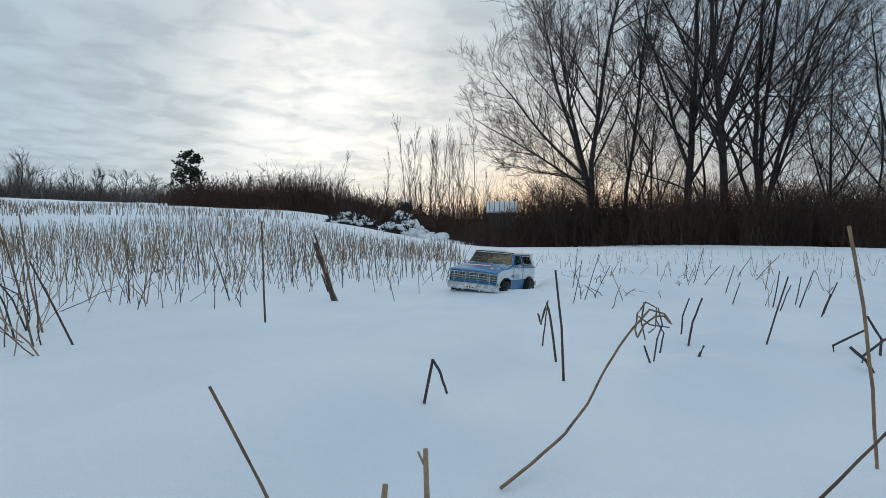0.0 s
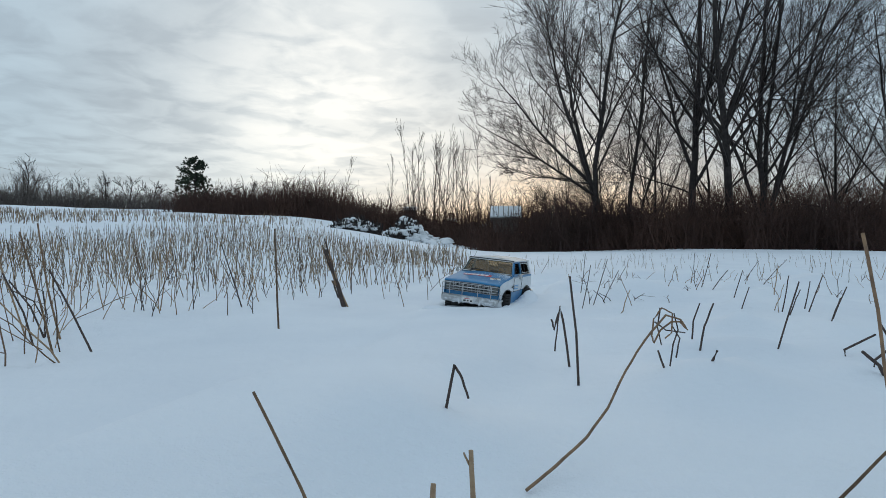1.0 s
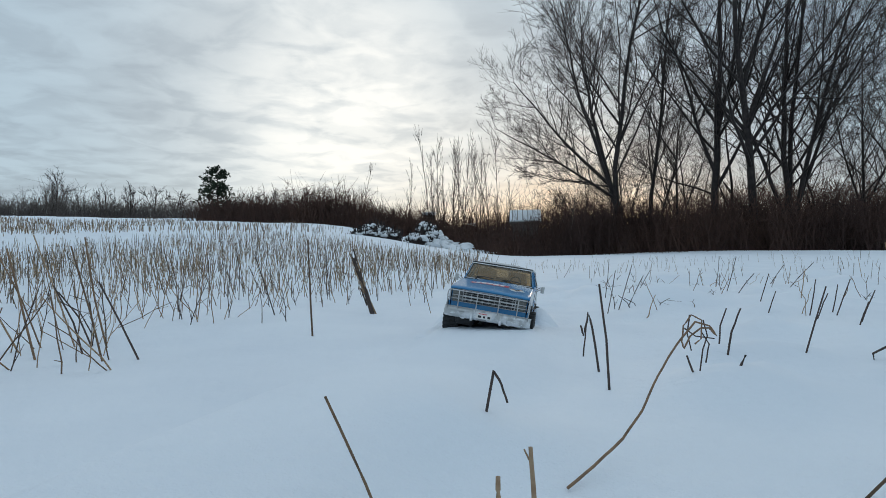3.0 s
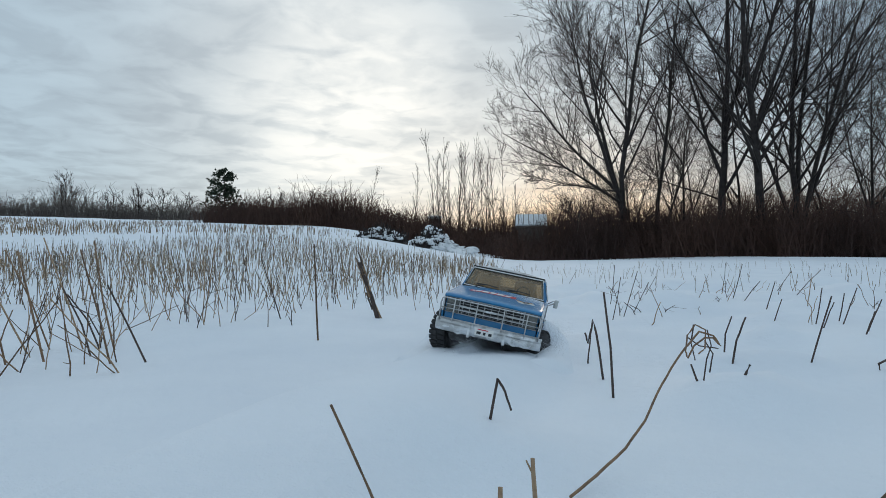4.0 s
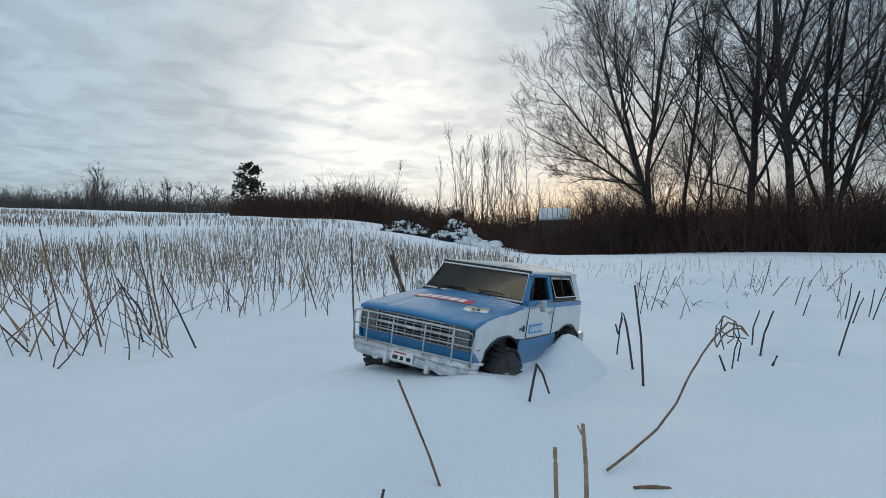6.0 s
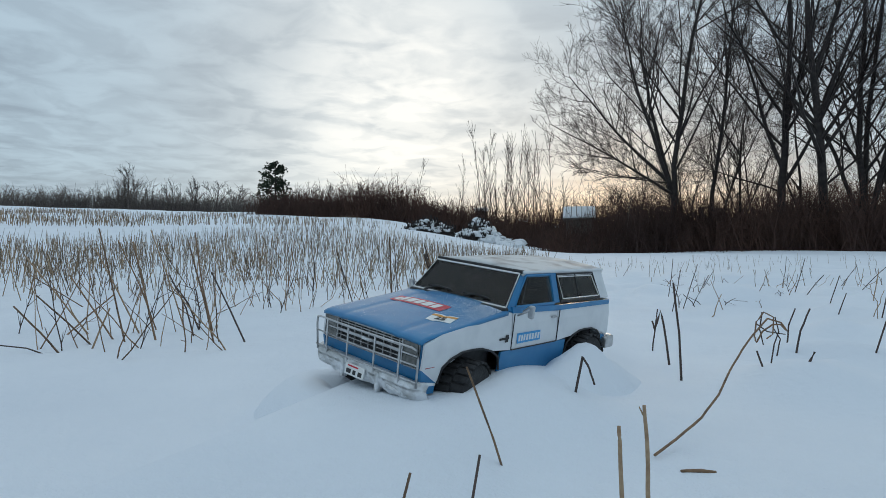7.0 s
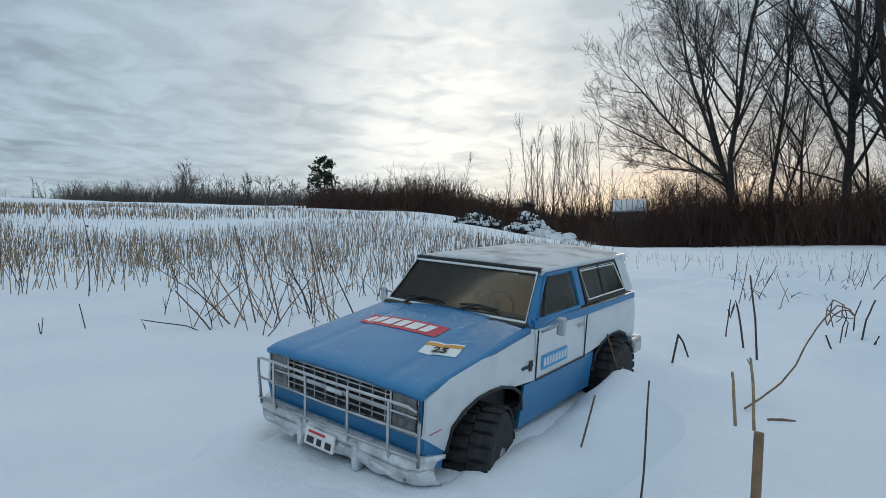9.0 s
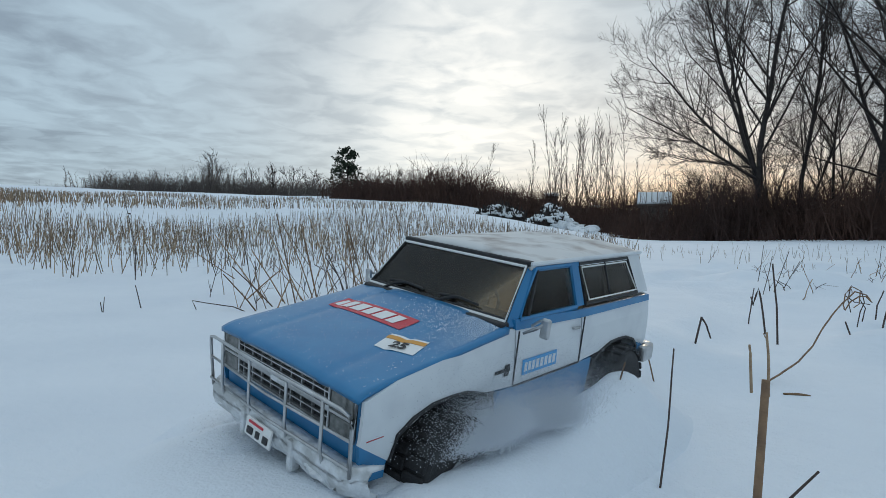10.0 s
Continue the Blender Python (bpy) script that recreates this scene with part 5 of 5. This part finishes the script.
    part("grille_surround", tube_bm(ring, 0.0016, 6, True), CHROME, g, "chrome surround")
    for k, (z, h) in enumerate(((0.1412, 0.0010), (0.1356, 0.0010), (0.1292, 0.0040), (0.1226, 0.0010), (0.1166, 0.0010))):
        part("grille_bar", box_bm(0.124, 0.003, h, (0, yf + 0.0004, z), 0.0004, 1), CHROME, g)
    for k in range(9):
        part("grille_post", box_bm(0.0009, 0.0024, 0.0355, (-0.056 + 0.014 * k, yf - 0.0006, 0.1287), 0), CHROME, g)
    part("badge", box_bm(0.020, 0.003, 0.0042, (0, yf + 0.0022, 0.1292), 0.001), STEEL, g, "small plain badge")
    for s in (-1, 1):
        for z in (0.1378, 0.1200):
            part("headlight", box_bm(0.0235, 0.003, 0.0150, (s * 0.0760, yf + 0.0002, z), 0.0012), LAMP_GLASS, car, "square headlight")
        part("headlight_divider", box_bm(0.026, 0.0034, 0.0022, (s * 0.0760, yf + 0.0004, 0.1290), 0.0005, 1), CHROME, g)
        part("headlight_divider", box_bm(0.0020, 0.0034, 0.0355, (s * 0.0625, yf + 0.0004, 0.1287), 0.0005, 1), CHROME, g)
    # ---- bumper and brush guard
    def bump(u, v):
        x = (u * 2 - 1) * 0.1035
        wrap = max(0.0, abs(x) - 0.086) / 0.0175
        prof = [(-0.004, 0.0965), (0.006, 0.0975), (0.009, 0.0935), (0.009, 0.088), (0.006, 0.081), (0.0, 0.077)]
        q = v * (len(prof) - 1)
        i = min(int(q), len(prof) - 2)
        a, b = prof[i], prof[i + 1]
        f = q - i
        return (x, yf + 0.002 + a[0] + (b[0] - a[0]) * f - 0.014 * wrap ** 2, a[1] + (b[1] - a[1]) * f)
    part("front_bumper", grid_bm(bump, 30, 10, 0.003), STEEL, car, "frost-covered chrome front bumper", True)
    guard = new("brush_guard")
    guard.parent = car
    yg = yf + 0.011
    part("hoop", tube_bm([(-0.096, yg - 0.004, 0.092), (-0.0975, yg - 0.002, 0.130), (-0.0955, yg - 0.001, 0.1395), (-0.088, yg, 0.1415), (0.0, yg + 0.002, 0.1415), (0.088, yg, 0.1415), (0.0955, yg - 0.001, 0.1395), (0.0975, yg - 0.002, 0.130), (0.096, yg - 0.004, 0.092)], 0.0014, 8), CHROME, guard, "chrome hoop of the guard", True)
    for z in (0.121, 0.0985):
        part("cross_bar", tube_bm([(-0.097, yg - 0.002, z), (0, yg + 0.002, z), (0.097, yg - 0.002, z)], 0.0011, 8), CHROME, guard, "", True)
    for x in (-0.070, -0.026, 0.026, 0.070):
        part("upright", tube_bm([(x, yg - 0.003, 0.084), (x, yg + 0.001, 0.102), (x, yg + 0.001, 0.1415)], 0.0013, 8), CHROME, guard, "", True)
    for x in (-0.034, 0.034):
        part("over_rider", box_bm(0.006, 0.010, 0.024, (x, yg - 0.003, 0.083), 0.002), STEEL, guard)
    # snow packed on the bumper and below it
    V, Fc = [], []
    n, m = 60, 10
    for i in range(n + 1):
        for j in range(m + 1):
            u, v = i / n * 2 - 1, j / m
            k = noise.fractal(Vector((u * 5, v * 2, 3.3)), 0.9, 2.0, 4)
            bul = math.sin(math.pi * v) * (0.6 + 0.9 * k)
            V.append((u * 0.086, yf + 0.006 + 0.0055 * bul + 0.003 * k, 0.089 - 0.015 * v * (0.55 + 0.7 * noise.noise(Vector((u * 4, 0, 7.1))) + 0.25) + 0.002 * k))
    for i in range(n):
        for j in range(m):
            a = i * (m + 1) + j
            Fc.append((a, a + 1, a + m + 2, a + m + 1))
    tagged(mesh_object("packed_snow", V, Fc, SNOW_LOOSE, car), "snow packed on the bumper")
    plate = new("number_plate")
    plate.parent = car
    plate.matrix_basis = pose(0.004, yf + 0.0150, 0.0865, 10, 0, 0)
    part("plate", box_bm(0.036, 0.002, 0.014, (0, 0, 0), 0.0005, 1), STICKER_WHITE, plate, "white plate with plain dark bars")
    for x, w, z in ((-0.012, 0.008, -0.002), (-0.001, 0.006, -0.002), (0.010, 0.010, -0.002)):
        part("plate_bar", box_bm(w * 0.8, 0.001, 0.005, (x, 0.0014, z), 0), BLACK, plate)
    part("plate_bar", box_bm(0.020, 0.001, 0.0015, (0.003, 0.0014, 0.0045), 0), RED, plate)
    # ---- stickers
    def on_hood(x, y):
        return hood_z(x, y - 0.003)

    def hood_patch(x0, x1, y0, y1, lift, skew=0.0, turn=0.0, about=(0.0, 0.0)):
        def pt(u, v):
            px, py = x0 + (x1 - x0) * v + skew * u - about[0], y0 + (y1 - y0) * u - about[1]
            c, s_ = math.cos(radians(turn)), math.sin(radians(turn))
            px, py = about[0] + c * px - s_ * py, about[1] + s_ * px + c * py
            return (px, py, on_hood(px, py) + lift)
        return grid_bm(pt, 4, 14, 0.0003)
    part("hood_sticker", hood_patch(-0.034, 0.062, 0.113, 0.136, 0.0006), RED, car, "red hood sticker with white bars")
    x = 0.056
    for w in (0.018, 0.013, 0.011, 0.014, 0.010):
        part("sticker_bar", hood_patch(x - w, x, 0.1175, 0.1315, 0.0011, 0.003), STICKER_WHITE, car)
        x -= w + 0.0034
    part("number_sticker", hood_patch(-0.073, -0.039, 0.140, 0.165, 0.0006, 0, 16, (-0.056, 0.1525)), STICKER_WHITE, car, "white race number sticker")
    part("sticker_band", hood_patch(-0.073, -0.039, 0.1435, 0.1490, 0.0011, 0, 16, (-0.056, 0.1525)), ORANGE, car)
    nx, ny = -0.0575, 0.1572
    text_part("25", 0.0145, Matrix.Translation((nx, ny, on_hood(nx, ny) + 0.0016)) @ Euler((radians(7.5), radians(-2), radians(196))).to_matrix().to_4x4(), BLACK, car, "race_number")
    part("door_sticker", side_panel([(0.046, 0.1255), (-0.014, 0.1255), (-0.014, 0.1400), (0.046, 0.1400)], -1, 0.0004, 0.0010, ()), CYAN, car, "light blue plain door sticker")
    for k in range(8):
        y0 = 0.043 - 0.0070 * k
        part("sticker_bar", side_panel([(y0, 0.1285), (y0 - 0.0045, 0.1285), (y0 - 0.0055, 0.1370), (y0 - 0.001, 0.1370)], -1, 0.0004, 0.0014, ()), WHITE, car)
    part("emblem", side_panel([(0.087, 0.1340), (0.069, 0.1343), (0.069, 0.1372), (0.087, 0.1369)], -1, 0.0006, 0.0012, ()), BLACK, car, "small dark fender emblem")
    part("emblem", side_panel([(0.0765, 0.1305), (0.0715, 0.1305), (0.0700, 0.1405), (0.0750, 0.1405)], -1, 0.0006, 0.0014, ()), BLACK, car)
    # ---- frost on the hood
    rng = np.random.default_rng(5)
    V, Fc = [], []
    for k in range(2800):
        if k < 2200:
            px, py = -0.088 + abs(rng.normal(0, 0.035)), 0.078 + abs(rng.normal(0, 0.026))
        else:
            px, py = rng.uniform(-0.09, 0.09), rng.uniform(0.078, 0.215)
        if px > 0.09 or py > 0.218:
            continue
        r = rng.uniform(0.0002, 0.0006)
        c = np.array([px, py, on_hood(px, py) + 0.0004])
        b = len(V)
        V += [c + (r, 0, 0), c + (-r, r * 0.6, 0), c + (-r * 0.3, -r, 0), c + (0, 0, r * 0.8)]
        Fc += [(b, b + 1, b + 3), (b + 1, b + 2, b + 3), (b + 2, b, b + 3)]
    fr = mesh_object("frost", V, Fc, FROST, car, False)
    tagged(fr, "scattered grains of frost", kind="stuff")
    wheels = [wheel(car, s * TRACK, y, s) for y in (AXLE_F, AXLE_R) for s in (-1, 1)]
    for y in (AXLE_F, AXLE_R):
        part("axle", tube_bm([(-0.07, y, AXLE_Z), (0.07, y, AXLE_Z)], 0.006, 8), BLACK, car)
    return car, wheels


CAR, WHEELS = build_car()
LENGTHWAYS = [(-0.25, -0.244), (-0.222, -0.216), (-0.185, -0.1835), (-0.0612, -0.0570), (0.0252, 0.0260), (0.0592, 0.0545), (0.0705, 0.0630), (0.10, 0.097), (0.22, 0.2200), (0.25, 0.2500)]
UPWARDS = [(0.0, 0.0), (0.090, 0.091), (0.1105, 0.1130), (0.1175, 0.1160), (0.168, 0.1640), (0.1755, 0.1740), (0.2125, 0.2155), (0.23, 0.2330)]
SIDEWAYS = [(0.0, 1.0), (0.12, 1.01), (0.168, 1.025), (0.2128, 1.055)]


def proportion(car, wheels):
    """Long bonnet, low belt line and tall glass: moves the body's points along and upwards by the two tables."""
    def place(p):
        return Vector((p.x * float(np.interp(p.z, *zip(*SIDEWAYS))), float(np.interp(p.y, *zip(*LENGTHWAYS))), float(np.interp(p.z, *zip(*UPWARDS)))))
    for ob in car.children_recursive:
        if ob in wheels or ob.parent in wheels:
            continue
        if ob.type == "FONT":
            ob.location = place(ob.location)
        if ob.type != "MESH":
            continue
        off, up = Vector(ob.location), ob.parent
        while up is not car:
            off, up = off + up.location, up.parent
        for v in ob.data.vertices:
            v.co = place(v.co + off) - off


proportion(CAR, WHEELS)


def pushed_snow():
    """The ridge of loose snow that the car shoves along in front of it and beside its wheels."""
    V, Fc = [], []
    path = []
    for q in range(91):
        f = q / 90
        if f < 0.36:
            path.append((-0.128, -0.235 + f / 0.36 * 0.425))
        elif f < 0.64:
            a = (f - 0.36) / 0.28 * math.pi
            path.append((-0.128 * math.cos(a), 0.190 + 0.070 * math.sin(a) ** 0.7))
        else:
            path.append((0.128, 0.190 - (f - 0.64) / 0.36 * 0.425))
    m = 16
    for q, (x, y) in enumerate(path):
        f = q / 90
        x0, y0 = path[max(q - 1, 0)]
        x1, y1 = path[min(q + 1, 90)]
        nx, ny = (y1 - y0), -(x1 - x0)
        L = math.hypot(nx, ny)
        ends = min(1.0, f / 0.09, (1 - f) / 0.09)
        for j in range(m + 1):
            v = j / m * 2 - 1
            w = 0.066 * v
            k = noise.fractal(Vector((x * 26, y * 26, v * 2.2)), 0.8, 2.0, 5)
            back = max(0.0, min(1.0, (0.02 - y) / 0.10))
            h = (0.002 + 0.024 * back + (0.004 + 0.004 * back) * k) * ends * math.exp(-(v * 1.7) ** 2) - 0.045 * abs(v) ** 2.2 - 0.006 - 0.03 * (1 - ends)
            V.append((x + nx / L * w, y + ny / L * w, h))
    for q in range(90):
        for j in range(m):
            a = q * (m + 1) + j
            Fc.append((a, a + m + 1, a + m + 2, a + 1))
    ob = mesh_object("pushed_snow", V, Fc, SNOW)
    return tagged(ob, "low ridge of loose snow shoved along by the car", "snow ridge")


def spray(name, n, size, seed, label):
    """A burst of snow grains, thick at its foot and thinning upwards."""
    rng = np.random.default_rng(seed)
    h = np.clip(rng.exponential(0.30, n), 0, 1.15)
    spread = 0.45 + 0.55 * h
    c = np.stack([rng.normal(0, 0.42, n) * size[0] * spread - 0.25 * size[0] * h, rng.normal(0, 0.42, n) * size[1] * spread, h * size[2]], -1)
    r = rng.uniform(0.00018, 0.00055, n) * (1.1 - 0.45 * np.minimum(h, 1))
    offs = np.array([(1, 0, -0.6), (-0.6, 0.8, -0.6), (-0.6, -0.8, -0.6), (0, 0, 1)])
    V = (c[:, None] + offs[None] * r[:, None, None]).reshape(-1, 3)
    b = np.arange(n)[:, None] * 4
    Fc = (b[:, :, None] + np.array([(0, 1, 3), (1, 2, 3), (2, 0, 3), (0, 2, 1)])[None]).reshape(-1, 3)
    return tagged(mesh_object(name, V, Fc, MIST, None, False), label, "snow spray", kind="stuff")


RIDGE = pushed_snow()
SPRAYS = [spray("snow_spray", 60000, (0.11, 0.045, 0.055), 51, "burst of snow thrown up by the front wheel"),
          spray("snow_spray", 40000, (0.10, 0.05, 0.050), 52, "burst of snow thrown up along the car's flank"),
          spray("snow_spray", 12000, (0.07, 0.05, 0.036), 53, "snow dust stirred up below the bumper")]

CAR_ROWS = [
    (0.0, 0.1997, 2.2743, -0.0470, 153.51, 1.83, -4.45), (1.0, 0.1298, 2.0308, -0.0472, 158.83, 0.48, -5.96),
    (2.0, 0.0551, 1.7450, -0.0451, 166.44, 3.04, -8.17), (2.5, 0.0383, 1.6356, -0.0385, 169.81, 3.39, -8.35),
    (4.0, 0.0034, 1.2487, -0.0274, 171.64, 5.15, -11.75), (4.5, -0.0119, 1.1454, -0.0221, 170.61, 5.10, -10.49),
    (5.0, -0.0327, 1.0371, -0.0259, 165.81, 4.63, -8.65), (5.5, -0.0598, 0.9435, -0.0218, 161.06, 4.39, -7.13),
    (7.0, -0.1591, 0.7153, -0.0131, 143.89, 0.50, -6.79), (7.5, -0.1924, 0.6247, -0.0059, 146.40, 0.84, -6.50),
    (8.0, -0.2283, 0.4878, 0.0012, 149.52, 0.49, -3.97), (8.5, -0.2564, 0.3982, 0.0016, 151.17, -0.94, -3.09),
    (9.0, -0.2800, 0.2960, -0.0060, 153.81, -3.15, -4.11), (9.2, -0.2921, 0.2621, -0.0038, 153.94, -3.67, -6.17),
    (9.5, -0.3107, 0.2158, 0.0001, 153.79, -3.74, -8.76), (10.0, -0.3276, 0.1549, -0.0074, 151.00, -1.76, -7.41),
]
STEER = [(0, 10), (2, 14), (2.7, 4), (4, -18), (5, -22), (6, -10), (7, 14), (8, 22), (9, 16), (10, 5)]


def car_at(t):
    """Place and heading of the car at t, between its rows."""
    ts = [r[0] for r in CAR_ROWS]
    return [float(np.interp(t, ts, [r[k] for r in CAR_ROWS])) for k in (1, 2, 4)]


# where each burst stands on the car (x, y) and how high it has risen, over time
BURSTS = [((-0.125, 0.105), [(0, -0.10), (3.4, -0.09), (4.0, -0.02), (5.0, 0.0), (5.7, -0.004), (6.4, -0.07), (6.8, -0.10), (9.0, -0.09), (9.2, -0.02), (9.5, 0.018), (9.8, 0.026), (10, 0.024)]),
          ((-0.125, 0.010), [(0, -0.10), (3.6, -0.09), (4.0, -0.015), (4.6, -0.002), (5.2, 0.006), (5.7, 0.004), (6.3, -0.05), (6.8, -0.09), (9.2, -0.09), (9.5, 0.0), (10, 0.018)]),
          ((0.02, 0.225), [(0, -0.10), (3.3, -0.07), (3.9, -0.004), (4.5, 0.002), (5.5, -0.002), (6.2, -0.05), (6.8, -0.09), (9.3, -0.08), (9.7, -0.02), (10, -0.006)])]


def motions():
    walk(CAR, [(t, pose(x, y, z) @ pose(0, 0, 0, 0, 0, yaw) @ pose(0, 0, 0, pitch) @ pose(0, 0, 0, 0, roll)) for t, x, y, z, yaw, pitch, roll in CAR_ROWS])
    for w in WHEELS:
        x, y, z = w.location
        rows = []
        for k in range(51):
            t = k * 0.2
            steer = float(np.interp(t, [s[0] for s in STEER], [s[1] for s in STEER])) if y > 0 else 0.0
            rows.append((t, pose(x, y, z, 0, 0, steer) @ pose(0, 0, 0, -63.0 * k)))
        walk(w, rows)
    rows = []
    for k in range(26):
        x, y, yaw = car_at(k * 0.4)
        rows.append((k * 0.4, pose(x, y, gz(x, y) + 0.002, 0, 0, yaw)))
    walk(RIDGE, rows)
    for ob, ((dx, dy), heights) in zip(SPRAYS, BURSTS):
        rows = []
        for k in range(41):
            t = k * 0.25
            x, y, yaw = car_at(t)
            a = radians(yaw)
            px, py = x + dx * math.cos(a) - dy * math.sin(a), y + dx * math.sin(a) + dy * math.cos(a)
            h = float(np.interp(t, [q[0] for q in heights], [q[1] for q in heights]))
            rows.append((t, pose(px, py, gz(px, py) + h, 0, 0, yaw + 90)))
        walk(ob, rows)


motions()
